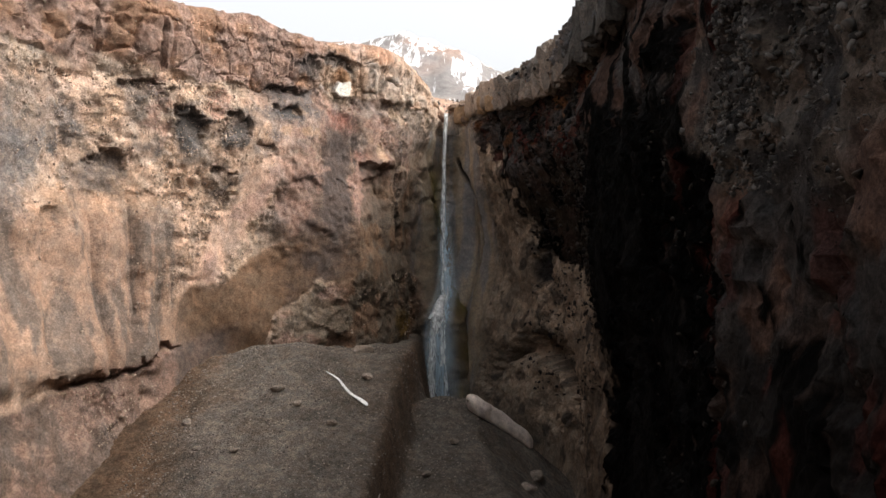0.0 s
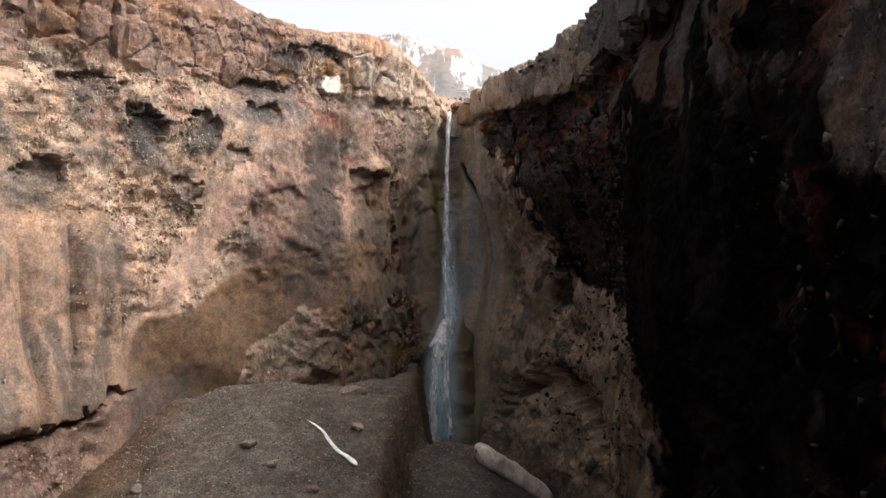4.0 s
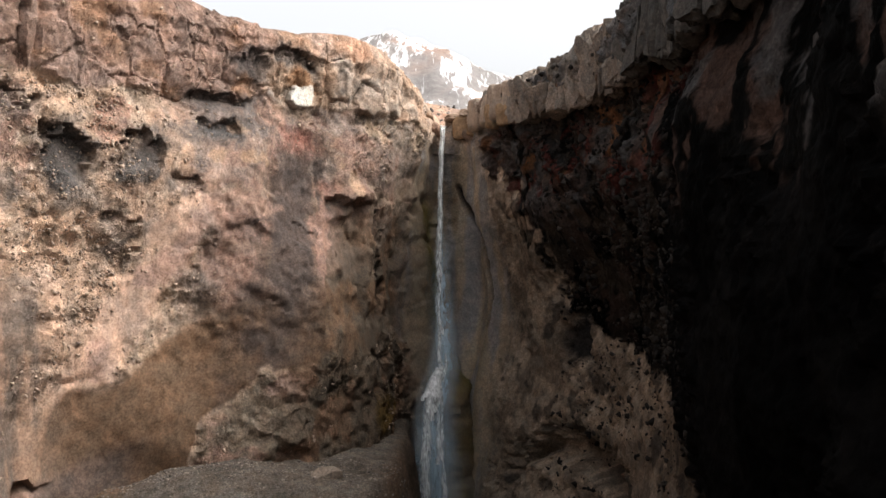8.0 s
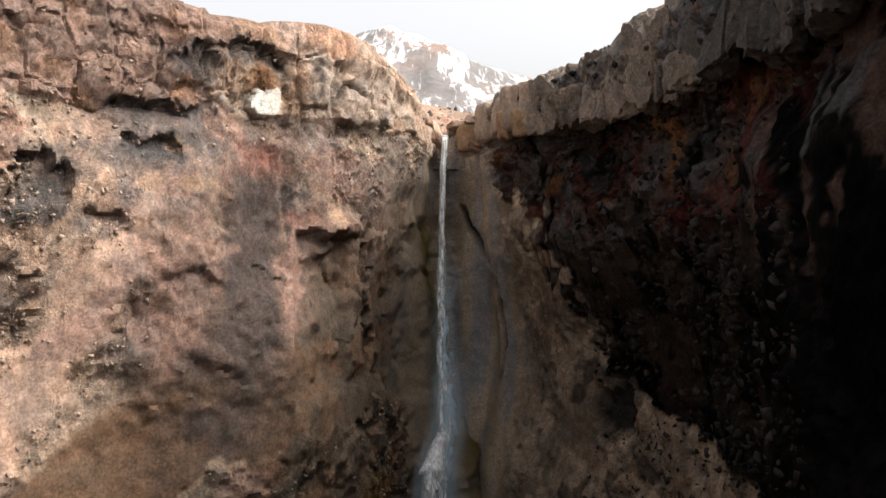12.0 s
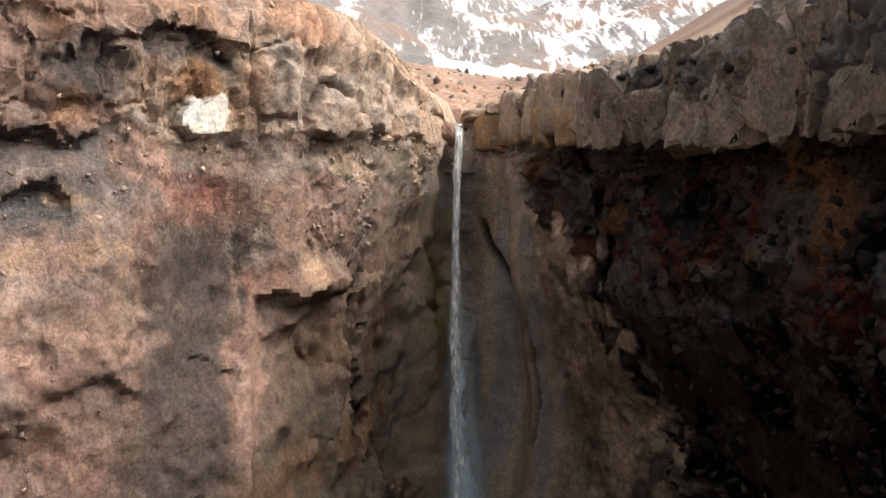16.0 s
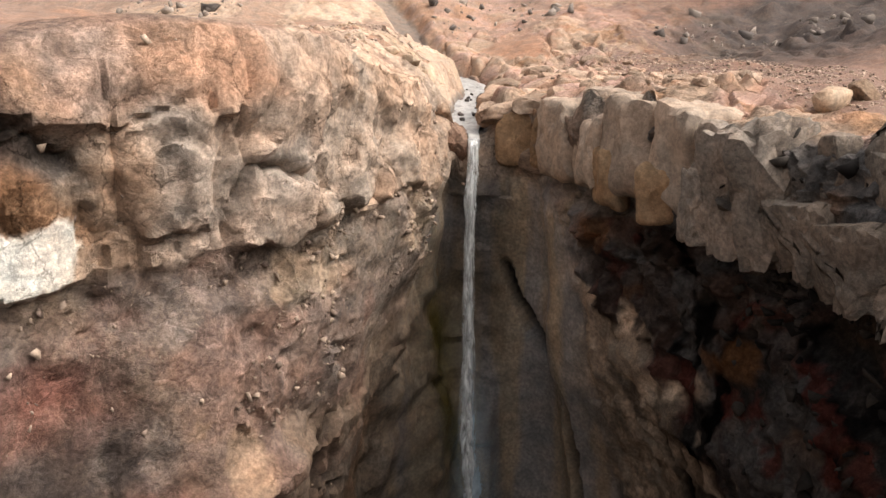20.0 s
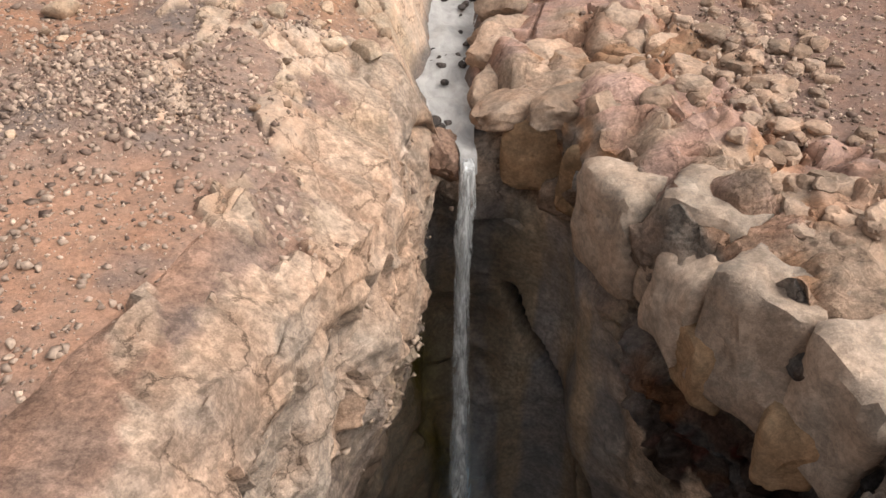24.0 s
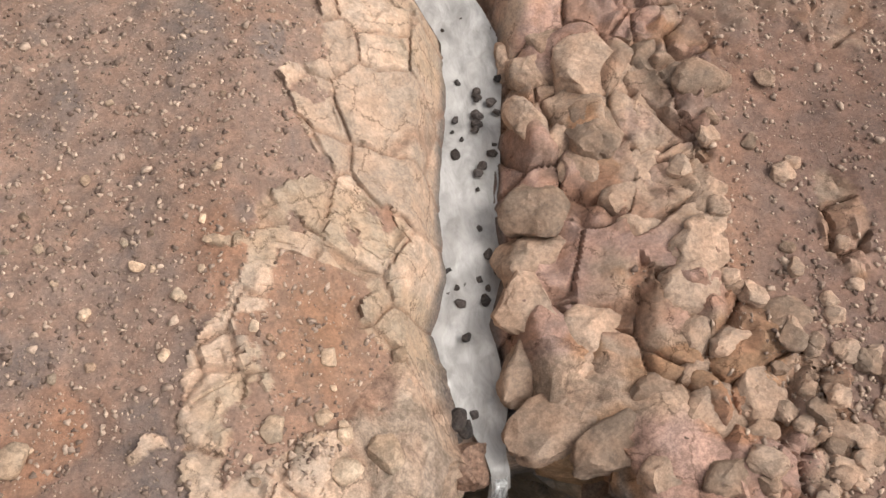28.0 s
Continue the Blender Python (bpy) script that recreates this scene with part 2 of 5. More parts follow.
# ---- the canyon's plan: rim x, y, rim height, and how far the wall stands out at 45, 30, 15 and 0 m ----
LEFT = [
    (-52, -70, 62, 0, 1, 3, 5),
    (-51, 40, 63, 0, 1, 3, 5),
    (-50, 78, 63, 0, 2, 6, 9),
    (-44, 98, 63, -1, 2, 5, 11),
    (-37, 106, 62.5, 0, 1, 2, 8),
    (-31, 113, 62, 1, 1, 0, 4),
    (-25, 118.5, 61.5, 1, 0, 1, 2),
    (-19.5, 122.5, 61, 1, 1.5, 2.5, 3),
    (-15, 128, 61, 0, 4, 4, 4),
    (-9.2, 132, 61.5, 0, 0.5, 1, 1),
    (-5.6, 137, 61.2, -1.2, -1.5, 0, 0),
    (-3.1, 142.3, 58.8, -2.4, -2.8, -2, -1),
    (-1.7, 146.5, 57, -2.6, -3.2, -2, -1),
    (-1.6, 150.2, 57, -1.6, -2.0, 0, 1),
]
RIGHT = [
    (-1.0, 154.0, 55.2, -1, 1.5, 7.0, 8.5),
    (0.9, 154.5, 54.9, -1, 2.8, 8.6, 10.6),
    (2.9, 154.2, 57.0, -1.0, 1.0, 5.4, 6.4),
    (4.2, 152.4, 57.0, -0.8, -1.2, 2.4, 3.4),
    (4.7, 149.6, 57.0, -0.6, -2.6, 0, 1),
    (5.4, 145.2, 58.4, -1.0, -5, -1, 0),
    (7.4, 140.2, 58.4, -1.4, -5.4, -3, -1),
    (9.8, 133.5, 58.3, -1.8, -5.8, -4, -2),
    (13.5, 122.5, 58.6, -2, -6, -5, -4),
    (15.8, 111, 59.5, -1, -4, -4, -3),
    (16.8, 98, 61.5, 0, -1, -1, 0),
    (15.6, 72, 63, 0, 0, 0, 1),
    (13.2, 42, 64, 0, 0, 0, 1),
    (12.2, 25, 64, 0, 0, 1, 2),
    (14, -70, 64, 0, 0, 1, 2),
]


def catmull(rows, u):
    rows = np.asarray(rows, float)
    i = np.clip(np.floor(u).astype(int), 0, len(rows) - 2)
    f = (u - i)[:, None]
    p0, p1, p2, p3 = rows[np.maximum(i - 1, 0)], rows[i], rows[i + 1], rows[np.minimum(i + 2, len(rows) - 1)]
    return 0.5 * (2 * p1 + (p2 - p0) * f + (2 * p0 - 5 * p1 + 4 * p2 - p3) * f * f + (3 * p1 - p0 - 3 * p2 + p3) * f ** 3)


def rim_line():
    rows = np.asarray(LEFT + RIGHT, float)
    u = np.linspace(0, len(rows) - 1, 24000)
    p = catmull(rows, u)
    step = np.hypot(*np.diff(p[:, :2], axis=0).T)
    mid = 0.5 * (p[1:, 1] + p[:-1, 1])
    want = np.where(mid > 104, 0.19, np.where(mid > 18, np.where((p[1:, 0] > 0) & (mid < 62), 0.17, 0.36), 2.0))
    count = np.concatenate([[0], np.cumsum(step / want)])
    k = np.linspace(0, count[-1], int(count[-1]))
    return catmull(rows, np.interp(k, count, u)), np.interp(k, count, np.concatenate([[0], np.cumsum(step)]))


RIM, ALONG = rim_line()
LIP = int(np.argmax(RIM[:, 1]))
tan = np.gradient(RIM[:, :2], axis=0)
tan /= np.hypot(tan[:, 0], tan[:, 1])[:, None]
kern = np.hanning(17) / np.hanning(17).sum()
tan = np.stack([np.convolve(np.pad(tan[:, k], 8, mode="edge"), kern, "valid") for k in (0, 1)], 1)
tan /= np.hypot(tan[:, 0], tan[:, 1])[:, None]
OUT = np.stack([tan[:, 1], -tan[:, 0]], 1)      # towards the canyon


def inside(x, y, shrink=0.0):
    """Whether points lie in the canyon's plan, moved in by shrink."""
    poly = (RIM[:, :2] + OUT * shrink)[::6]
    ax, ay = poly[:, 0], poly[:, 1]
    bx, by = np.roll(ax, -1), np.roll(ay, -1)
    hit = np.zeros(len(x), bool)
    for k in range(len(poly)):
        c = (ay[k] > y) != (by[k] > y)
        if c.any():
            hit[c] ^= x[c] < (bx[k] - ax[k]) * (y[c] - ay[k]) / (by[k] - ay[k]) + ax[k]
    return hit


def stream_x(y):
    return np.interp(y, [150, 154, 157, 159.5, 161.5, 164, 167, 170, 172.5, 175.5, 180, 190, 260], [0.5, 0.62, 0.3, 0.0, 0.9, 1.0, 1.5, 2.1, 2.4, 1.3, -1.5, -4, -30])


def land(x, y):
    """The height of the land round the canyon, without its small relief."""
    a = x - stream_x(y)
    bed = 54.7 + 0.06 * (np.minimum(y, 205) - 153) + 0.12 * np.clip(y - 174, 0, 26)
    left = 61.3 + 0.5 * smooth(-9, -30, x)
    right = 58.2 + 0.03 * np.clip(x - 9, 0, 40)
    right = right + 4.5 * smooth(115, 90, y)
    bank_l = smooth(0.9, 2.4, -a) * 0.5 + smooth(1.4, 8.5, -a) * 0.5
    bank_r = smooth(1.0, 2.6, a) * 0.62 + smooth(2.0, 9, a) * 0.38
    z = np.where(a < 0, bed + (np.maximum(left, bed + 3) - bed) * bank_l, bed + (np.maximum(right, bed + 2.0) - bed) * bank_r)
    far = np.hypot(x, y - 160)
    p = np.stack([x, y, 0 * x], 1)
    z = z + smooth(25, 120, far) * (2.0 * fbm(p, 60, 4, 5)) + smooth(80, 400, far) * 6 * fbm(p, 220, 4, 9)
    z = z + 0.085 * np.clip(y - 195, 0, 470)
    z = z + smooth(150, 190, y) * smooth(900, 400, far) * (0.10 * np.clip(x - 22, 0, 150) + 0.02 * np.clip(y - 178, 0, 150) * smooth(8, 40, x))
    z = z + 5.5 * bell(np.hypot((x + 17) / 18, (y - 208) / 26), 0, 1) * smooth(176, 192, y) + 1.2 * bell(np.hypot((x - 17) / 7, (y - 203) / 9), 0, 1)
    # the hillside to the right of the upstream gorge, a bare spur on the left and the mountains behind
    z = z + 75 * smooth(18, 230, x - 6 - 0.12 * (y - 200)) * smooth(165, 330, y) * smooth(900, 500, far)
    bearing = np.degrees(np.arctan2(x, np.maximum(y - 40, 1)))
    spur = np.interp(bearing, [-60, -20, -8, -2, 1], [110, 105, 75, 18, 0])
    z = z + spur * smooth(380, 750, far) * (1 + 0.1 * fbm(p, 150, 4, 19))
    rise = np.interp(bearing, [-90, -40, -16, -9, -2.5, 0.5, 3.7, 7, 10, 16, 22, 40, 90], [9, 9.5, 10.5, 12, 14.2, 13.4, 11.9, 11.2, 11.0, 12.2, 11.2, 11, 9])
    front = smooth(520, 1650, far) * smooth(0.0, 0.4, (y - 160) / (far + 1))
    crest = 1690 * np.tan(np.radians(rise)) - 72
    ridges = fbm(p * (1, 0.6, 1), 260, 6, 21, 0.55)
    z = z + front * (crest - spur * smooth(750, 1500, far)) * (1 + 0.3 * ridges * (1.15 - front))
    z = z + front * 16 * fbm(p, 130, 4, 22)
    return z


RIM[:, 2] = land(RIM[:, 0] - 1.5 * OUT[:, 0], RIM[:, 1] - 1.5 * OUT[:, 1])


# ---- cliffs ----
C = dict(tan=(0.285, 0.208, 0.152), pink=(0.215, 0.14, 0.112), cream=(0.415, 0.312, 0.235), grey=(0.19, 0.165, 0.142), slate=(0.11, 0.102, 0.098),
         mud=(0.118, 0.073, 0.046), plum=(0.068, 0.052, 0.045), rust=(0.24, 0.115, 0.05), red=(0.09, 0.028, 0.022), black=(0.022, 0.02, 0.019),
         dun=(0.125, 0.097, 0.073), moss=(0.06, 0.05, 0.012), white=(0.57, 0.54, 0.48), soil=(0.285, 0.162, 0.108), grit=(0.24, 0.165, 0.13))
C = {k: np.array(v) for k, v in C.items()}


def mesh_grid(name, P, attrs, mat, keep=None, smooth_shade=True, crease=0):
    """A mesh from a grid of points (rows x columns x 3) with named vertex data."""
    r, c = P.shape[:2]
    idx = np.arange(r * c).reshape(r, c)
    q = np.stack([idx[:-1, :-1], idx[:-1, 1:], idx[1:, 1:], idx[1:, :-1]], -1).reshape(-1, 4)
    if keep is not None:
        q = q[keep.reshape(-1)]
    used = np.zeros(r * c, bool)
    used[q.reshape(-1)] = True
    remap = np.cumsum(used) - 1
    me = bpy.data.meshes.new(name)
    v = P.reshape(-1, 3)[used]
    q = remap[q]
    me.vertices.add(len(v))
    me.vertices.foreach_set("co", v.astype(np.float32).ravel())
    me.loops.add(q.size)
    me.loops.foreach_set("vertex_index", q.astype(np.int32).ravel())
    me.polygons.add(len(q))
    me.polygons.foreach_set("loop_start", np.arange(0, q.size, 4, dtype=np.int32))
    me.update(calc_edges=True)
    me.polygons.foreach_set("use_smooth", np.full(len(q), smooth_shade))
    for key, val in attrs.items():
        val = val.reshape(r * c, -1)[used]
        if val.shape[1] == 3:
            at = me.attributes.new(key, "FLOAT_COLOR", "POINT")
            at.data.foreach_set("color", np.hstack([np.clip(val, 0, 1), np.ones((len(val), 1))]).astype(np.float32).ravel())
        else:
            at = me.attributes.new(key, "FLOAT", "POINT")
            at.data.foreach_set("value", val.astype(np.float32).ravel())
    me.materials.append(mat)
    me.validate()
    if crease:
        me.set_sharp_from_angle(angle=radians(crease))
    return me


def cliff_points():
    """The whole wall of the canyon as one grid: columns along the rim, rows from the floor up and over the rim."""
    zs = np.concatenate([np.arange(-16, 2, 1.0), np.arange(2, 50, 0.27), np.arange(50, 62, 0.2)])
    n, r = len(RIM), len(zs)
    levels = np.array([-16, 0, 15, 30, 45, 53.5, 70])
    D = np.concatenate([RIM[:, 6:7] + 3, RIM[:, 6:7], RIM[:, 5:6], RIM[:, 4:5], RIM[:, 3:4], 0 * RIM[:, :1], 0 * RIM[:, :1]], 1)
    top = RIM[:, 2]
    lift = 12
    P = np.zeros((r + lift, n, 3))
    rightward = smooth(LIP - 2, LIP + 10, np.arange(n).astype(float))
    for k, z in enumerate(zs):
        zz = np.minimum(z, 62) if z < 50 else 50 + (z - 50) / 12 * (top - 50)
        i = min(max(int(np.searchsorted(levels, z)) - 1, 0), 5)
        f = (z - levels[i]) / (levels[i + 1] - levels[i])
        f = 3 * f * f - 2 * f ** 3 if i > 0 else f
        d = D[:, i] * (1 - f) + D[:, i + 1] * f
        edge = smooth(59.5, 62, z) ** 2 * 0.7
        P[k, :, :2] = RIM[:, :2] + OUT * (d - edge)[:, None]
        P[k, :, 2] = zz
    for k in range(lift):
        P[r + k, :, :2] = RIM[:, :2] - OUT * (0.7 + 0.35 * (k + 1))
        P[r + k, :, 2] = top
    return P, rightward


def top_surface(x, y, far):
    """Height and colour of the ground on top, with its rock outcrops, soil and snow."""
    p = np.stack([x, y, 0 * x], 1)
    z = land(x, y)
    a = x - stream_x(y)
    nearby = smooth(110, 60, far)
    z = z + smooth(14, 30, far) * smooth(200, 120, far) * smooth(2, 6, np.abs(a)) * 1.3 * fbm(p, 13, 3, 58)
    f1, c1, i1 = blocks(p + 0.3 * fbm(p, 2.5, 3, 41)[:, None], (2.3, 3.0, 3), 42, 1.3)
    f2, c2, i2 = blocks(p + 0.12 * fbm(p, 1, 3, 43)[:, None], 0.85, 44, 1.4)
    edge = fbm(p, 3.5, 5, 45, 0.6)
    wx, wy = x + 0.42 * fbm(p, 1.5, 4, 47, 0.62), y + 0.42 * fbm(p, 1.5, 4, 61, 0.62)
    main = np.interp(y, [136, 139.5, 140.5, 142.2, 144.8, 146, 148.2, 149.5, 152.2, 153.5, 154.6, 155.2, 156, 157.6, 159.2, 160.6, 161.2, 163.2, 164.2, 166.5, 168, 169.1, 172, 176],
                     [-7.8, -6.6, -6.4, -5.0, -5.0, -6.0, -6.5, -6.0, -5.9, -7.9, -6.2, -4.6, -2.9, -2.6, -3.1, -3.4, -6.2, -6.1, -4.3, -4.5, -5.1, -3.8, -3.5, -3.0])
    strip = smooth(-0.4, 0.3, wx - main)
    line = np.interp(y, [147.5, 149.5, 151.3, 153.4, 155, 156.5, 158.2, 159.8, 161], [-9.3, -9.1, -8.8, -8.7, -8.2, -7.7, -7.6, -6.7, -6.2])
    wide = np.interp(y, [147.5, 151, 153, 154.5, 156.5, 158, 159.5, 161], [0.5, 0.5, 0.5, 0.8, 0.95, 0.6, 0.4, 0.5])
    vein = smooth(1.2, 0.75, np.abs(wx - line) / wide) * smooth(161.6, 161, wy) * smooth(146.8, 147.6, wy)
    for px, py, pa, pb in ((-7.0, 143.2, 0.55, 1.5), (-7.2, 161.4, 0.55, 0.45), (-9.8, 155.3, 0.28, 0.3), (-5.6, 154.4, 0.6, 0.5), (-8.1, 138.2, 0.5, 1.3)):
        vein = np.maximum(vein, smooth(1.15, 0.8, np.hypot((wx - px) / pa, (wy - py) / pb)))
    for px, py, pa, pb in ((-4.9, 150.6, 0.7, 1.3), (-2.1, 162.8, 0.5, 0.5), (-3.4, 162.1, 0.35, 0.4), (-4.2, 167.5, 0.8, 0.3), (-4.5, 164.5, 0.35, 0.9), (-5.1, 162.3, 0.5, 0.3), (-4.0, 154.6, 0.5, 0.35)):
        strip = strip * smooth(0.85, 1.1, np.hypot((wx - px) / pa, (wy - py) / pb))
    rockl = smooth(-0.06, 0.06, 0.22 * edge + 1.2 * np.maximum(vein, strip) - 0.55) * (a < 0)
    pocket = bell(np.hypot((x - 6.5) / 1.0, (y - 159.3) / 1.9), 0, 0.9) + bell(np.hypot((x - 12.0) / 1.6, (y - 161.5) / 3.2), 0, 0.9)
    ridge = bell(np.hypot((x - 14.2) / 1.0, (y - 160.2) / 2.6), 0, 0.9)
    rockr = smooth(-0.1, 0.1, 0.45 * edge + 1.25 * np.maximum(smooth(12.5, 7.5, a + 0.18 * (y - 160)), ridge) - 0.55 - 0.9 * pocket) * (a > 0)
    upper = smooth(164, 178, y) * smooth(45, 20, np.abs(x - 3)) * smooth(-0.2, 0.2, edge + 0.15) * np.where(a < 0, np.maximum(smooth(-7, -4.5, a), smooth(176, 184, y)), 1)
    rockl, rockr = np.maximum(rockl, upper * (a < 0)), np.maximum(rockr, upper * (a > 0))
    rock = (rockl + rockr) * smooth(1.0, 1.25, np.abs(a)) * nearby
    dome1, dome2 = np.sqrt(np.clip(c1 / 0.5, 0, 1)), np.sqrt(np.clip(c2 / 0.5, 0, 1))
    small = smooth(6.5, 9.5, x) * 0.8 + 0.2
    f1, f2 = f1 * smooth(0, 0.3, c1), f2 * smooth(0, 0.45, c2)
    slab = 0.2 * f1 + 0.09 * f2 - 0.22 * smooth(0.07, 0, c1) - 0.1 * smooth(0.06, 0, c2) * (i1 > 0.55) + 0.2 - 0.16 * np.abs(fbm(p, 1.5, 4, 96))
    z = z + rock * (1 - 0.75 * smooth(16, 40, far)) * np.where(a > 0, 0.35 * f1 + 0.3 * dome1 - 0.35 * smooth(0.05, 0, c1) + small * (0.2 * f2 + 0.2 * dome2 - 0.2), slab)
    z = z + smooth(0.9, 1.3, np.abs(a)) * (0.06 * fbm(p, 1.2, 4, 46) + 0.3 * fbm(p, 6, 3, 40)) * nearby
    g1, gc, gi = blocks(p, (7, 5, 5), 60, 1.0)
    z = z + smooth(18, 34, x) * smooth(152, 172, y) * smooth(260, 140, far) * (1.3 * np.maximum(g1, 0) * smooth(0.0, 0.4, fbm(p, 25, 3, 69)) + 0.5 * f1)
    mid = fbm(p, 3, 4, 49)
    soil = mix(np.tile(C["soil"], (len(x), 1)), C["grit"], smooth(-0.3, 0.4, fbm(p, 7, 4, 48) + 0.35 * smooth(-7, -10, x)))
    soil = mix(soil, C["rust"] * 1.05, bell(np.hypot((x + 4.8) / 2.2, (y - 158) / 3.4), 0, 1) * 0.4 + smooth(0.2, 0.7, fbm(p, 4, 3, 53)) * 0.08)
    soil = mix(soil, C["soil"] * (1.2, 1.2, 1.19), smooth(148, 141, y) * smooth(-6, -9, x) * 0.85)
    soil = mix(soil, C["slate"] * 1.1, smooth(-0.1, 0.4, fbm(p, 2.2, 4, 67) + 1.3 * bell(np.hypot((x + 11.6) / 2.6, (y - 149) / 3.2), 0, 1) - 0.5) * 0.45 * (x < -5))
    soil = mix(soil, C["grit"] * 0.95, smooth(18, 32, far) * 0.95)
    soil = mix(soil, C["pink"] * 0.88, smooth(9, 13, x) * 0.75)
    rockc = mix(np.tile(C["cream"] * (1.02, 1.01, 1.01), (len(x), 1)), C["tan"] * (1.24, 1.27, 1.25), smooth(-0.3, 0.5, mid))
    rockc = mix(rockc, C["tan"] * (1.3, 1.25, 1.25), smooth(154, 148, y) * 0.6)
    rr = mix(np.tile(C["tan"] * (1.15, 1.12, 1.12), (len(x), 1)), C["pink"] * 1.5, smooth(-0.3, 0.4, fbm(p, 3, 3, 50)))
    rr = mix(rr, C["rust"] * 1.15, smooth(0.45, 0.7, fbm(p, 2, 3, 54)) * 0.5)
    rr = mix(rr, C["soil"], smooth(0.2, 0.55, fbm(p, 1.8, 3, 55)) * 0.5)
    rockc = np.where((a > 0)[:, None], rr, rockc)
    t = mix(soil, rockc * (0.86 + 0.28 * i1)[:, None], rock)
    bed = smooth(1.5, 1.2, np.abs(a)) * nearby
    t = mix(t, C["slate"], bed * 0.8)
    t = mix(t, C["soil"] * 0.7, smooth(0.07, 0.0, c1) * rock * 0.5)
    hill = smooth(9, 24, x - 4 * fbm(p, 9, 3, 77)) * smooth(150, 175, y) * smooth(300, 150, far)
    t = mix(t, mix(C["pink"] * 0.55 + 0 * t, C["slate"] * 0.45, smooth(-0.1, 0.3, fbm(np.stack([x, y, 4 * z], 1), 22, 4, 59))), hill * 0.85)
    t = mix(t, C["pink"] * 1.2, bell(np.hypot((x - 17) / 8, (y - 203) / 10), 0, 1) * 0.7)
    t = mix(t, C["tan"] * 1.15, bell(np.hypot((x + 17) / 18, (y - 208) / 26), 0, 1) * 0.7)
    t = mix(t, C["cream"] * 0.9, smooth(60, 140, far) * smooth(500, 250, far) * smooth(-0.2, 0.4, fbm(p, 50, 3, 56)) * 0.7)
    mount = smooth(300, 560, far)
    stone = mix(np.tile(C["slate"] * 1.9, (len(x), 1)), C["grit"] * 1.15, smooth(-0.3, 0.4, fbm(p, 120, 5, 51)))
    t = mix(t, stone, mount)
    streak = fbm(np.stack([x, 0.3 * y, 0.4 * z], 1), 55, 6, 52, 0.78)
    field = smooth(1.0, 0.85, np.hypot((x - 82) / 80, (y - 985) / 85) + 0.25 * fbm(p, 60, 3, 57))
    SNOWY["snow"] = np.maximum(smooth(600, 900, far) * np.clip(0.3 + 0.14 * smooth(1, 9, np.degrees(np.arctan2(x, np.maximum(y - 40, 1)))) + 0.28 * streak + 0.0009 * (z - 300), 0, 1) * smooth(110, 190, z) * smooth(-6.5, -4.5, np.degrees(np.arctan2(x, np.maximum(y - 40, 1))) + 0.012 * (z - 150)), field)
    return z, t, rock


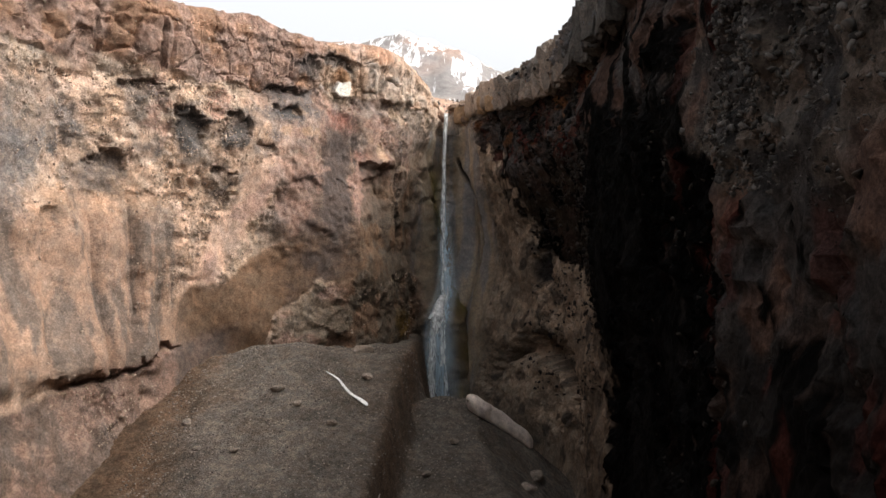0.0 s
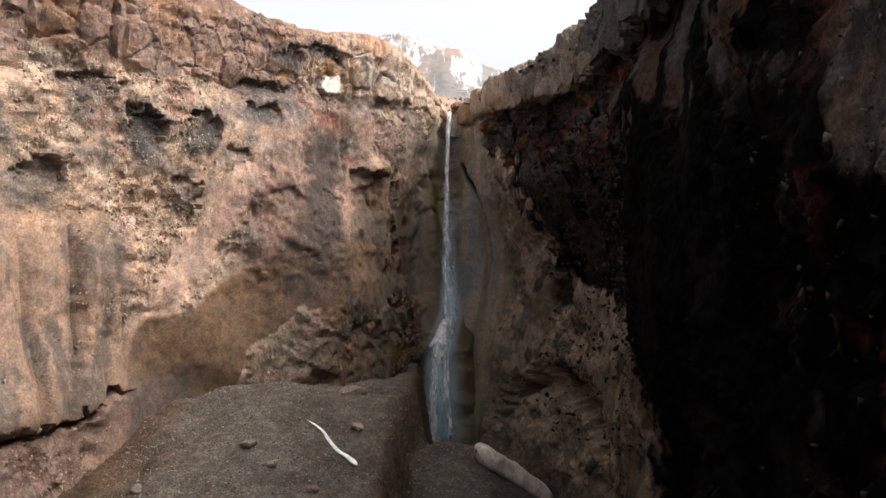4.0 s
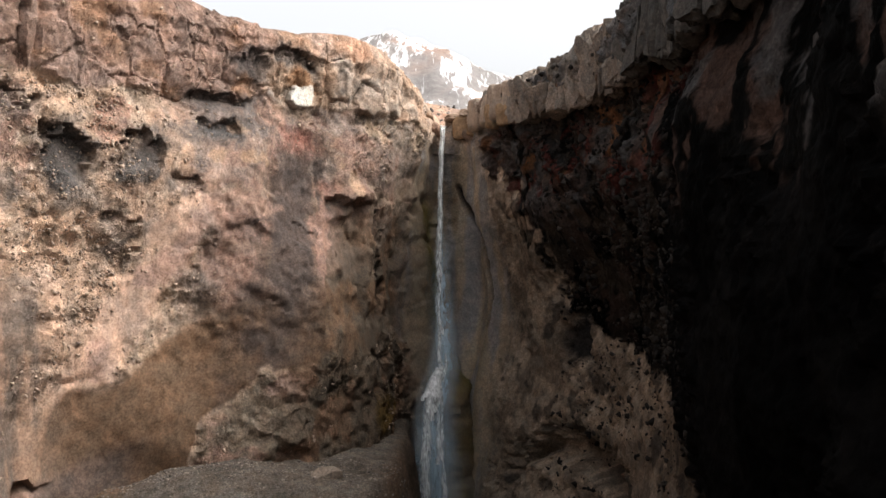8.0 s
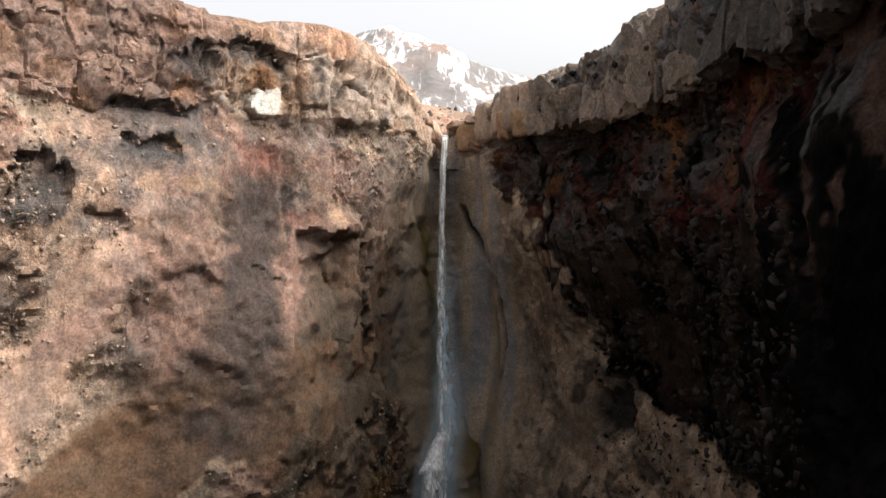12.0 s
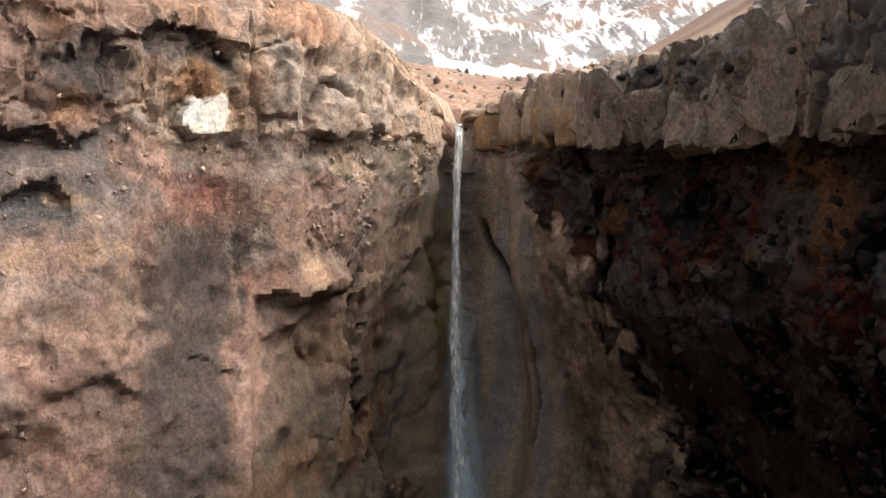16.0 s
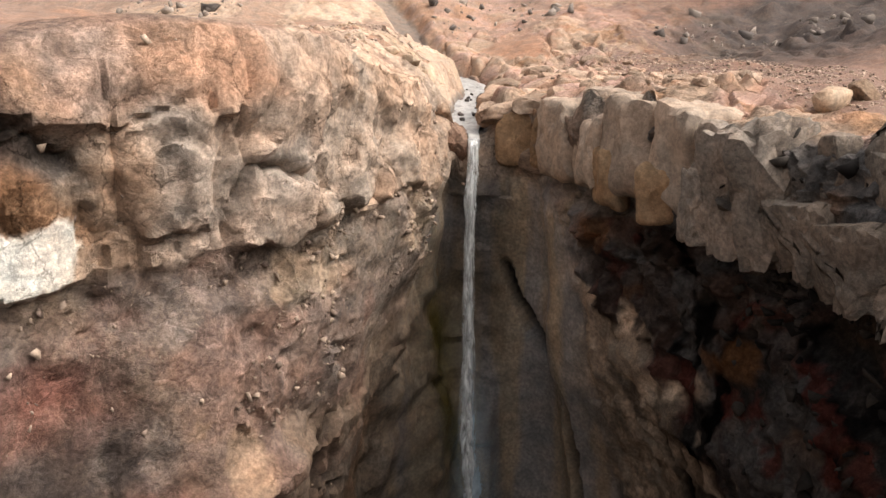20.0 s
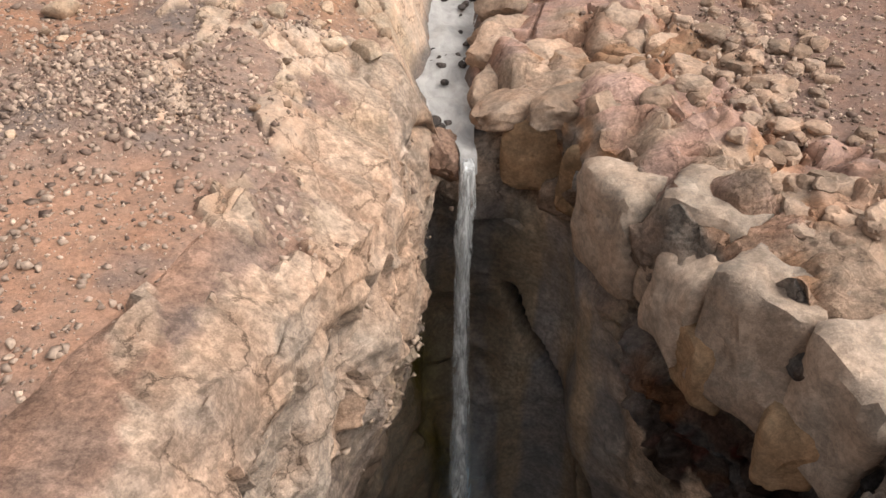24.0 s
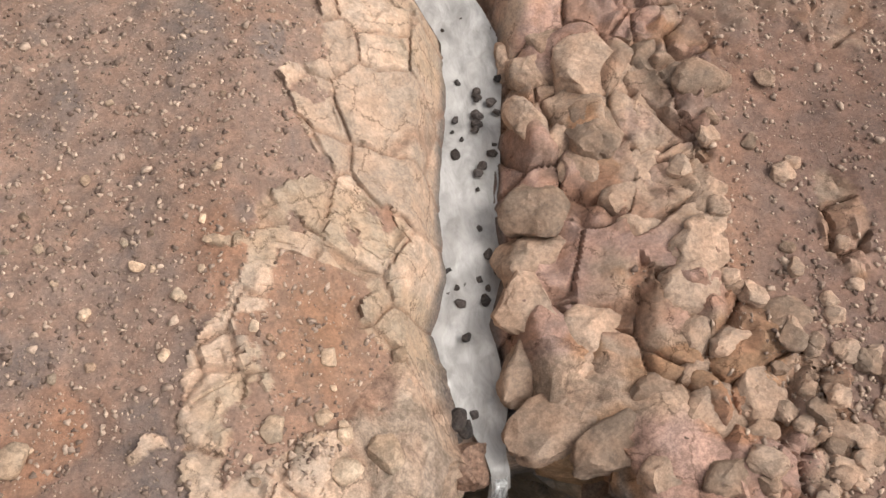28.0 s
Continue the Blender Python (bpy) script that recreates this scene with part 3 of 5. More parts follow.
def cliffs():
    P, rightward = cliff_points()
    r, n = P.shape[:2]
    flat = P.reshape(-1, 3)
    x, y, z = flat.T
    rw = np.broadcast_to(rightward, (r, n)).ravel()
    lw = 1 - rw
    col = np.broadcast_to(np.arange(n), (r, n)).ravel()
    s = ALONG[col] - ALONG[LIP]
    one = np.ones((len(x), 1))
    wob = 1.3 * fbm(flat, 7, 3, 3)
    fine = fbm(flat, 2.2, 5, 2, 0.6)
    capline = np.where(s < 0, 53.2, 53.0) + wob
    cap = smooth(-0.4, 0.4, z - capline)
    wetslot = smooth(12, 6, np.abs(s - 1)) * smooth(53.5, 51, z)
    top = RIM[col, 2]
    # beds and stains of the left wall
    mudtop = np.interp(x, [-36, -33, -30.3, -26.6, -21.5, -16.3, -10], [22, 24.4, 25, 28.8, 31.6, 34.0, 35]) + 0.8 * fbm(flat, 5, 3, 8)
    bench = np.interp(x, [-30, -26, -24, -19, -13, -7], [8, 12, 20, 24.3, 25.8, 26.2]) + 1.5 * fbm(flat, 3, 4, 9)
    mud = smooth(0.7, -0.7, z - mudtop) * smooth(-0.3, 0.5, z - bench) * smooth(-37, -33, x) * lw
    low = smooth(0.2, -0.3, z - bench) * smooth(-27, -24, x) * lw
    flute = smooth(-32, -36, x) * smooth(38, 32, z) * smooth(14, 17, z) * lw
    panel = smooth(0.5, -0.2, z - 43 - 0.5 * fine) * smooth(28, 31, z) * smooth(-13.2, -12.2, x) * smooth(-8.0, -8.8, x) * lw
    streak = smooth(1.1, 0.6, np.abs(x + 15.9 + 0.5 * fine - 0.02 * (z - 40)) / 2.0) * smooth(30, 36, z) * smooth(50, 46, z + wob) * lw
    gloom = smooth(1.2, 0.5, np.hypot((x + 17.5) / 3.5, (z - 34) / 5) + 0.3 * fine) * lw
    band = smooth(1.0, 0.4, np.abs(z - 41.5 - 1.9 * (x + 24)) / 5 + 0.4 * fine) * smooth(-34, -32, x) * smooth(-21, -24, x) * lw
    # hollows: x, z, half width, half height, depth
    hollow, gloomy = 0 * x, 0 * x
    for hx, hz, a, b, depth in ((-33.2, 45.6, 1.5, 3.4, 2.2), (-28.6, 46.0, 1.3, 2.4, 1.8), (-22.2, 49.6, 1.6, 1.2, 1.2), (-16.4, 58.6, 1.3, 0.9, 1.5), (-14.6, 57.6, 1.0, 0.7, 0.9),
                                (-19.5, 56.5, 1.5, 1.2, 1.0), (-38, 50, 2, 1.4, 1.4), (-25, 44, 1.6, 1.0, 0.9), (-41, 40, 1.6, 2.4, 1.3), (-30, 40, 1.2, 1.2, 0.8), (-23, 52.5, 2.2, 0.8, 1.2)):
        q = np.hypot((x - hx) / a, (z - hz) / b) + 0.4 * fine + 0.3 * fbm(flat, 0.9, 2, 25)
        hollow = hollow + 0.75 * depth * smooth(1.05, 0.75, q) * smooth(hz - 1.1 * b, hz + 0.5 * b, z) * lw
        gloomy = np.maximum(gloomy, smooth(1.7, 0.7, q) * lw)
    # the right wall: brown near the water, dark lava beyond, its shade painted in near-black
    duny = np.interp(z, [8, 16, 20, 24, 27, 29, 34, 40, 48, 53], [88, 88, 94, 103, 117, 131, 137, 139.5, 145, 149]) + 4.0 * fbm(flat, 5, 4, 10) + 5.0 * (hashed(np.floor(x / 1.3), np.floor(y / 1.3), np.floor(z / 1.6), 5) - 0.5)
    dun = smooth(-1.5, 1.5, y - duny) * rw
    cave = rw * smooth(1.15, 0.8, np.hypot((y - 131) / 12, (z - 9.5) / 7.0) + 0.16 * fine) * smooth(0.75, 1.0, np.hypot((y - 132) / 11.5, (z - 7.0) / 6.6) + 0.1 * fine)
    cave2 = rw * smooth(1.1, 0.7, np.hypot((y - 133) / 2.5, (z - 27) / 3.5) + 0.3 * fine)
    # relief
    f1, c1, id1 = blocks(flat + 0.35 * fbm(flat, 2, 2, 15)[:, None], (3.0, 3.0, 4.6), 11, 0.45)
    f2, c2, id2 = blocks(flat + 0.6 * fbm(flat, 2, 2, 4)[:, None], (4.6, 4.6, 3.4), 12, 0.9)
    f3, c3, id3 = blocks(flat + 0.25 * fbm(flat, 1, 2, 5)[:, None], 1.45, 13, 1.0)
    f4, c4, id4 = blocks(flat, 0.68, 14, 1.0)
    f1, f2, f3, f4 = f1 * smooth(0, 0.3, c1), f2 * smooth(0, 0.4, c2), f3 * smooth(0, 0.34, c3), f4 * smooth(0, 0.42, c4)
    crag = np.abs(fbm(flat, 2.4, 5, 92, 0.6))
    chip = np.abs(fbm(flat, 0.9, 3, 97, 0.6))
    d = 1.2 * fbm(flat, 16, 3, 1) * (1 - wetslot)
    sheet = lw * smooth(-26, -22, x - 0.35 * (z - 36) + 2 * wob) * smooth(47.5, 44, z + wob) * smooth(26, 30, z)
    white = smooth(1.02, 0.9, (np.abs((x + 15.0) / 1.15) ** 3 + np.abs((z - 54.6) / 1.35) ** 3) ** 0.33 + 0.22 * fbm(flat, 1.0, 3, 37)) * lw
    bare = 1 - np.clip(mud + 0.8 * sheet + white + 0.8 * panel + 0.7 * band + 0.6 * streak + 0.5 * flute, 0, 1)
    rubble = (1 - cap) * bare * (1 - 0.85 * wetslot) * (1 - 0.45 * dun)
    rough = rubble * (0.4 + 0.6 * smooth(-0.4, 0.3, fbm(flat, 8, 2, 6)))
    d = d + rough * ((0.28 + 0.22 * smooth(-19, -26, x) + 0.2 * rw) * f2 + (0.17 + 0.13 * rw) * f3 + (0.13 + 0.09 * rw) * f4 - (0.38 + 0.12 * rw) * crag - (0.13 + 0.07 * rw) * chip)
    d = d + cap * (1 - white) * (0.65 * f1 - 0.45 * smooth(0.1, 0.0, c1) - 0.35 * crag - 0.15 * chip + (0.26 * f3 + 0.16 * f4) * (1 - 0.6 * lw) * (1 - 0.5 * lw * smooth(-12, -8, x)))
    strata = np.sin(z * 4.2 + 1.5 * fbm(flat * (0.4, 0.4, 1), 3, 3, 16))
    d = d + cap * lw * smooth(56.5, 58.5, z) * smooth(-6, -10, x) * 0.12 * strata
    d = d + (mud + streak) * (0.08 * f3 + 0.15 * fbm(flat, 3, 3, 17))
    d = d + flute * 1.3 * np.abs(np.sin(s * 0.5 + 1.2 * fbm(flat * (1, 1, 0.2), 5, 2, 7)))
    d = d - 1.2 * smooth(16.7, 16.2, z - 0.43 * (x + 38) - 1.1 * fine) * smooth(14.9, 15.5, z - 0.43 * (x + 38) - 0.9 * fine) * smooth(-33.5, -35, x) * smooth(-43, -40, x) * lw
    d = d - hollow - 1.3 * panel + low * (0.35 + 0.4 * f2 - 0.4 * crag) + 0.8 * smooth(42.6, 43.4, z) * smooth(45.5, 44, z) * smooth(-12, -10, x) * smooth(-7, -8, x) * lw
    under = rw * smooth(0.4, -0.4, z - capline) * smooth(-8, -2, z - capline) * smooth(17, 26, s)
    d = d - 1.9 * under - 0.5 * lw * smooth(0.3, -0.3, z - capline) * smooth(-3, -1, z - capline)
    d = d - 4.0 * cave - 1.6 * cave2
    notch = rw * smooth(1.1, 0.6, np.hypot((y - 104) / 3.0, (z - 54) / 1.8) + 0.5 * fine)
    d = d - 1.4 * notch
    d = d + wetslot * (0.45 * np.sin(s * 1.1 + 0.25 * fbm(flat * (1, 1, 0.1), 3, 2, 18)) + 0.12 * fbm(flat * (1, 1, 0.25), 1.5, 3, 19))
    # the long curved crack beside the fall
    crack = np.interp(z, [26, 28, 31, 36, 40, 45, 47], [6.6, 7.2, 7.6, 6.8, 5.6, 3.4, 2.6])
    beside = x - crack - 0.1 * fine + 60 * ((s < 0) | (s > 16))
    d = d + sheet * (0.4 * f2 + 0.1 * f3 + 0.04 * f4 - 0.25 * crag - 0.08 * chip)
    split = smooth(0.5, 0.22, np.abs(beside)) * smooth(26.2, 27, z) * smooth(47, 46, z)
    d = d - 1.0 * split + 0.35 * smooth(0.1, 0.4, beside) * smooth(4, 1.0, beside) * smooth(24, 28, z) * smooth(47, 44, z)
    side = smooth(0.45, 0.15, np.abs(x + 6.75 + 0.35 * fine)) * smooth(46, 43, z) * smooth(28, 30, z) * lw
    d = d - 0.6 * side
    keep_lip = smooth(1.2, 2.2, np.abs(s - 0.0))
    d = d * np.where(z > 51, keep_lip, 1)
    out = OUT[col]
    taper = smooth(0.0, 3.0, top - z) * 0.7 + 0.3
    row = np.arange(r * n) // n
    back = row >= r - 12
    d = np.where(back, 0.0, d * taper)
    Q = flat.copy()
    Q[:, :2] += out * d[:, None]
    nb = int(back.sum())
    zt, tt, rocky = top_surface(Q[-nb:, 0], Q[-nb:, 1], np.hypot(Q[-nb:, 0], Q[-nb:, 1] - 160))
    k = (row[-nb:] - (r - 12)).astype(float)
    Q[-nb:, 2] = zt + np.where(k < 8, 0.1, -0.12 * (k - 7))
    Q[:-nb, 2] += (0.25 * f3 * cap)[:-nb]
    edge = smooth(r - 13.0 - 9, r - 13.0, row.astype(float))[:-nb]
    lastz = np.tile(zt[:n] - top[:n], r - 12)
    Q[:-nb, 2] += edge * lastz
    # colours of the beds; in places shade and light are put into them too
    big, mid = fbm(flat, 11, 4, 31), fbm(flat, 4, 4, 32)
    t = mix(C["tan"] * (1.25, 1.26, 1.24) * one, C["pink"] * (1.42, 1.44, 1.42), smooth(-0.3, 0.4, big))
    t = mix(t, C["grey"] * 1.05, smooth(0.1, 0.5, mid) * 0.5)
    # up to a fifth darker towards the fall
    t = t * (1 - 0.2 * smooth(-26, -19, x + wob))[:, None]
    t = mix(t, C["grey"] * (1.1, 1.0, 0.98), smooth(-26, -20, x) * smooth(-0.1, 0.3, fbm(flat, 2.6, 4, 98)) * 0.6)
    pale = mix(C["cream"] * (1.15, 1.06, 1.02) * one, C["tan"] * (1.4, 1.28, 1.22), smooth(-0.2, 0.35, fbm(flat, 3.0, 4, 33)))
    west = smooth(-20, -27, x + 2 * fine) * smooth(52.5, 50, z + wob) * lw
    t = mix(t, pale, west * (0.5 + 0.45 * smooth(-0.35, 0.25, fbm(flat, 9, 3, 88))))
    scuff = smooth(0.12, 0.3, fbm(flat * (1, 1, 0.8), 3.4, 5, 28, 0.6)) * smooth(-15, -20, x) * smooth(26, 34, z)
    t = mix(t, C["slate"] * 1.6, scuff * 0.38)
    t = mix(t, C["slate"] * 1.25, smooth(-44.8, -46.4, x + 0.8 * fine) * smooth(24, 30, z) * smooth(47, 42, z) * 0.8)
    # soft stains of the sunlit wall: x, z, half width, half height, strength
    wx, wz = x + 1.0 * fbm(flat, 2.6, 4, 99, 0.6), z + 1.0 * fbm(flat, 2.6, 4, 101, 0.6)
    for hue, stains in ((pale * 1.05, ((-37, 53.3, 2.8, 1.6, 0.8), (-33.5, 38.5, 3.2, 2.0, 0.7), (-28.0, 42.5, 2.6, 1.6, 0.7), (-40, 43, 3.0, 3.0, 0.6), (-31, 33, 2.2, 3.5, 0.6))),
                        (C["mud"] * (2.0, 1.95, 1.9) * one, ((-40, 35, 4.0, 3.0, 0.6), (-36.5, 29, 1.6, 3.0, 0.5), (-24.5, 37, 1.8, 1.2, 0.45))),
                        (C["pink"] * (1.2, 1.0, 0.95) * one, ((-30.8, 49.5, 0.9, 3.0, 0.7), (-36.5, 47.5, 1.0, 4.0, 0.6), (-21, 43, 2.5, 2.0, 0.5))),
                        (C["slate"] * (0.85, 0.85, 0.84) * one, ((-33.3, 45.6, 1.3, 3.4, 0.85), (-28.7, 45.4, 1.1, 2.6, 0.8), (-22.2, 49.4, 1.4, 0.9, 0.8), (-44.5, 44, 0.9, 2.5, 0.7), (-30.5, 38.2, 1.3, 0.8, 0.7),
                                                              (-37.2, 43.0, 1.2, 0.7, 0.6), (-24.6, 49.0, 2.4, 1.0, 0.5), (-19.6, 50.2, 1.8, 0.9, 0.5), (-27, 47.6, 1.4, 0.9, 0.6), (-39, 29, 0.6, 3.2, 0.5)))):
        for px, pz, pa, pb, much in stains:
            t = mix(t, hue, much * smooth(1.3, 0.75, np.hypot((wx - px) / pa, (wz - pz) / pb)) * lw)
    rosy = mix(C["pink"] * (1.15, 1.1, 1.08) * one, C["tan"] * (0.92, 0.92, 0.94), smooth(-0.3, 0.4, fbm(flat * (1, 1, 2.0), 5, 4, 68)))
    t = mix(t, rosy * (0.68 + 0.3 * smooth(-19, -24, x))[:, None], sheet * 0.85)
    t = mix(t, mix(C["cream"] * (1.05, 0.93, 0.92) * one, C["pink"] * 1.6, smooth(0.0, 0.5, mid)), band * 0.9)
    # slate rock of the hollows, with their shade put into its tone
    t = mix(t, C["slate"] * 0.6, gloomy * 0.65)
    t = mix(t, C["slate"] * 0.75, rough * smooth(0.16, 0.03, crag) * 0.35 * lw)
    smear = smooth(0.3, 0.55, fbm(flat * (1, 1, 0.5), 5, 4, 27)) * smooth(-16, -20, x) * lw
    t = mix(t, C["slate"] * 0.9, smear * 0.3)
    t = mix(t, C["red"] * (1.5, 1.7, 1.7), smooth(1.2, 0.3, np.hypot((x + 14.5) / 2.5, (z - 49.5) / 2.8) + 0.4 * fine) * 0.6)
    t = mix(t, mix(C["pink"] * 1.05 * one, C["grey"] * 0.75, smooth(-0.1, 0.3, mid)), panel * 0.85)
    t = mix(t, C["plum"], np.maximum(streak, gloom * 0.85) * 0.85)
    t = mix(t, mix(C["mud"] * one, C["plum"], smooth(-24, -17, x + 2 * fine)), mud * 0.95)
    lowc = mix(C["dun"] * 1.5 * one, C["pink"] * 1.2, smooth(0.0, 0.4, mid))
    lowc = mix(lowc, C["tan"], smooth(-1.4, -0.3, z - bench) * 0.8)
    t = mix(t, lowc, low * 0.95)
    t = mix(t, mix(C["cream"] * (0.58, 0.5, 0.48) * one, C["grey"] * (0.6, 0.54, 0.52), smooth(-0.05, 0.25, fbm(flat * (1, 1, 0.15), 2.6, 4, 26, 0.6))), flute * 0.85)
    t = mix(t, mix(C["pink"] * 0.75 * one, C["plum"] * 1.3, smooth(-0.1, 0.3, mid)), smooth(17, 15, z - 0.43 * (x + 38)) * smooth(-27, -31, x) * lw * 0.85)
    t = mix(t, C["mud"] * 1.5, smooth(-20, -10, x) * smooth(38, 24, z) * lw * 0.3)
    # darker brown towards the fall, below 47 m
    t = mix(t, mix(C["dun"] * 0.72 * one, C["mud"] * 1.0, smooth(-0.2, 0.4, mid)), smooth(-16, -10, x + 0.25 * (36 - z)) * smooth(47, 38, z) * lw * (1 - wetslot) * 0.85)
    capc = mix(C["grey"] * (1.55, 1.57, 1.58) * one, C["tan"] * (1.14, 1.13, 1.14), smooth(-0.3, 0.4, mid))
    capc = mix(capc, C["rust"], smooth(0.4, 0.7, fbm(flat, 3, 3, 34)) * 0.3)
    brown = 0.6 * smooth(57.5, 59.5, z + wob) * smooth(-10, -13, x) + smooth(-16.5, -20, x)
    capc = mix(capc, mix(C["pink"] * (1.05, 1.02, 1.0) * one, C["rust"] * 0.85, smooth(0.2, 0.6, mid) * 0.5), np.clip(brown, 0, 1) * 0.85)
    capc = mix(capc, C["tan"] * (1.08, 1.04, 1.05), smooth(-11, -6, x) * smooth(-0.4, 0.3, mid) * 0.7 * lw)
    capc = mix(capc, mix(C["tan"] * (1.15, 1.12, 1.12) * one, C["cream"] * (0.8, 0.78, 0.8), smooth(-0.2, 0.4, big)), smooth(-14, -10, x) * 0.6 * lw)
    capc = mix(capc, C["soil"] * (1.22, 1.25, 1.25), smooth(-7.8, -8.7, x + 0.5 * fine) * smooth(-21, -17, x) * smooth(58.6, 59.6, z + 0.4 * wob) * (0.3 + 0.5 * smooth(-13, -10, x)))
    # the cap's holes darkened too, their shade put into the tone
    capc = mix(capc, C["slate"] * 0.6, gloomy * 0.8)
    capc = capc * (1 + 0.12 * smooth(-18, -14, x))[:, None]
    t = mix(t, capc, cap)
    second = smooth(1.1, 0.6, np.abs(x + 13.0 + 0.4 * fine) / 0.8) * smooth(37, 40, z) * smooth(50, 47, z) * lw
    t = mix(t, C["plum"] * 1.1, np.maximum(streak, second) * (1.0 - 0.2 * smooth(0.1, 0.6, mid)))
    # the beds beside the fall, with crisper edges
    sx, sz = x + 0.45 * fbm(flat, 1.4, 4, 102, 0.6), z + 0.45 * fbm(flat, 1.4, 4, 103, 0.6)
    for hue, stains in ((C["pink"] * (1.25, 1.2, 1.18) * one, ((-12.9, 39.5, 0.9, 5.5, 0.8), (-20.5, 42.0, 3.0, 1.5, 0.6), (-9.4, 49.8, 2.6, 1.3, 0.6), (-21.5, 36.5, 2.6, 2.6, 0.5))),
                        (C["tan"] * (1.15, 1.05, 0.98) * one, ((-9.4, 44.8, 0.8, 1.7, 0.8), (-22.4, 47.0, 0.9, 0.8, 0.8), (-19.0, 47.0, 1.3, 0.7, 0.8), (-20.6, 50.0, 0.8, 0.5, 0.6), (-11.0, 47.2, 0.35, 0.3, 0.8))),
                        (C["red"] * (1.5, 1.7, 1.7) * one, ((-15.6, 50.4, 1.5, 0.8, 0.35), (-12.2, 44.2, 0.9, 0.5, 0.3))),
                        (C["plum"] * one, ((-15.7, 44.5, 0.8, 3.2, 0.8), (-15.9, 37.5, 1.3, 4.5, 0.85), (-13.4, 46.4, 0.45, 1.2, 0.7), (-18.4, 40.6, 1.6, 0.25, 0.7)))):
        for px, pz, pa, pb, much in stains:
            t = mix(t, hue, much * smooth(1.2, 0.85, np.hypot((sx - px) / pa, (sz - pz) / pb)) * lw)
    # lava tone taken down to near-black: the wall's shade is in the colour
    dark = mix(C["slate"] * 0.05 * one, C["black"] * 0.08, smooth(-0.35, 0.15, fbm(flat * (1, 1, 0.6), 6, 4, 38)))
    near = smooth(58, 48, y)
    lumps = smooth(0.08, 0.22, fbm(flat * (1, 1, 0.7), 2.2, 5, 93, 0.62)) * smooth(99, 112, y) * smooth(30, 42, z)
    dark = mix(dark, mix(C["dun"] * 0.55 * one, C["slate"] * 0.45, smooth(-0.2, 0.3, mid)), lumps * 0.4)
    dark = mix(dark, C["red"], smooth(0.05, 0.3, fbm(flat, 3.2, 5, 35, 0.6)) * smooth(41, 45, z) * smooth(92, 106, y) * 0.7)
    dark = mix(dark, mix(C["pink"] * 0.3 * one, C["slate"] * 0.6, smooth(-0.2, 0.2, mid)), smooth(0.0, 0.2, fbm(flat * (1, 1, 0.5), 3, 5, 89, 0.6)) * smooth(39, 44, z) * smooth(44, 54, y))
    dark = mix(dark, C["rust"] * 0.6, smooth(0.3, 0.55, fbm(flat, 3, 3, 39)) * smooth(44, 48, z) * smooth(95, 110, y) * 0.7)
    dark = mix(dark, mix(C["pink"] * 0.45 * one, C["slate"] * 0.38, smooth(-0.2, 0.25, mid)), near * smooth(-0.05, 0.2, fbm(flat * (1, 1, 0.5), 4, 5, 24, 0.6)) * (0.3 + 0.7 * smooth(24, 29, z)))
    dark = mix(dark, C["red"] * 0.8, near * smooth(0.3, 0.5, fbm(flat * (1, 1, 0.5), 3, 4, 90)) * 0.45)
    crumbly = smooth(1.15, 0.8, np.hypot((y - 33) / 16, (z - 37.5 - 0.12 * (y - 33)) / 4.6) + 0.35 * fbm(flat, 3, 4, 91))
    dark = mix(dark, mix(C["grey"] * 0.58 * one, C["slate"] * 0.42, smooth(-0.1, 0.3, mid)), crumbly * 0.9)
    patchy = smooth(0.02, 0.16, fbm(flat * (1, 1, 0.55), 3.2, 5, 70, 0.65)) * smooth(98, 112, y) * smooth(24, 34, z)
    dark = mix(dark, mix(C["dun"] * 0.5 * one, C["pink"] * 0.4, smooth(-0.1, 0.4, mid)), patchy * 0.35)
    # dun tone lifted towards the alcove, standing in for light it lacks
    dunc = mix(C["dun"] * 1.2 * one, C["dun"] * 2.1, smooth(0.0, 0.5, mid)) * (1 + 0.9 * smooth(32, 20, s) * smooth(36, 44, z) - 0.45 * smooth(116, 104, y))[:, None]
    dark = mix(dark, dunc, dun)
    # cave2's shade put into the tone as black; black blotches in the dun
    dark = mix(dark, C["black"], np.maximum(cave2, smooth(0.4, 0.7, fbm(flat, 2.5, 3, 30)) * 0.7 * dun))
    capd = mix(C["grey"] * 1.05 * one, C["slate"], smooth(-0.2, 0.4, mid))
    capd = mix(capd, C["rust"] * 0.9, smooth(0.3, 0.65, fbm(flat, 3, 3, 36)) * 0.45)
    capd = mix(capd, C["tan"] * (1.0, 0.9, 0.85), smooth(16, 6, s) * smooth(-0.5, 0.2, mid) * 0.85)
    capd = mix(capd, C["rust"] * 1.1, smooth(9, 5, s) * smooth(0.0, 0.4, fbm(flat, 2.5, 3, 73)) * 0.7)
    capd = mix(capd, C["slate"] * (0.85, 0.92, 0.95), smooth(116, 100, y))
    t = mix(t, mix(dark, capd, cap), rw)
    wetc = mix(C["dun"] * (1.55, 1.55, 1.45) * one, C["slate"] * 1.25, smooth(-0.3, 0.4, fbm(flat * (1, 1, 0.08), 1.6, 4, 29)))
    # wet rock brightened right of the fall, in place of missing light
    wetc = wetc * (1 + 1.0 * smooth(0.5, 3, s) * (0.4 + 0.6 * smooth(38, 46, z)))[:, None]
    t = mix(t, wetc, wetslot * 0.92)
    t = mix(t, C["moss"] * (1.5, 1.35, 0.8), wetslot * bell(s, -3.0, 1.3) * smooth(49, 42, z) * (0.5 + 0.5 * smooth(-0.5, 0.3, mid)))
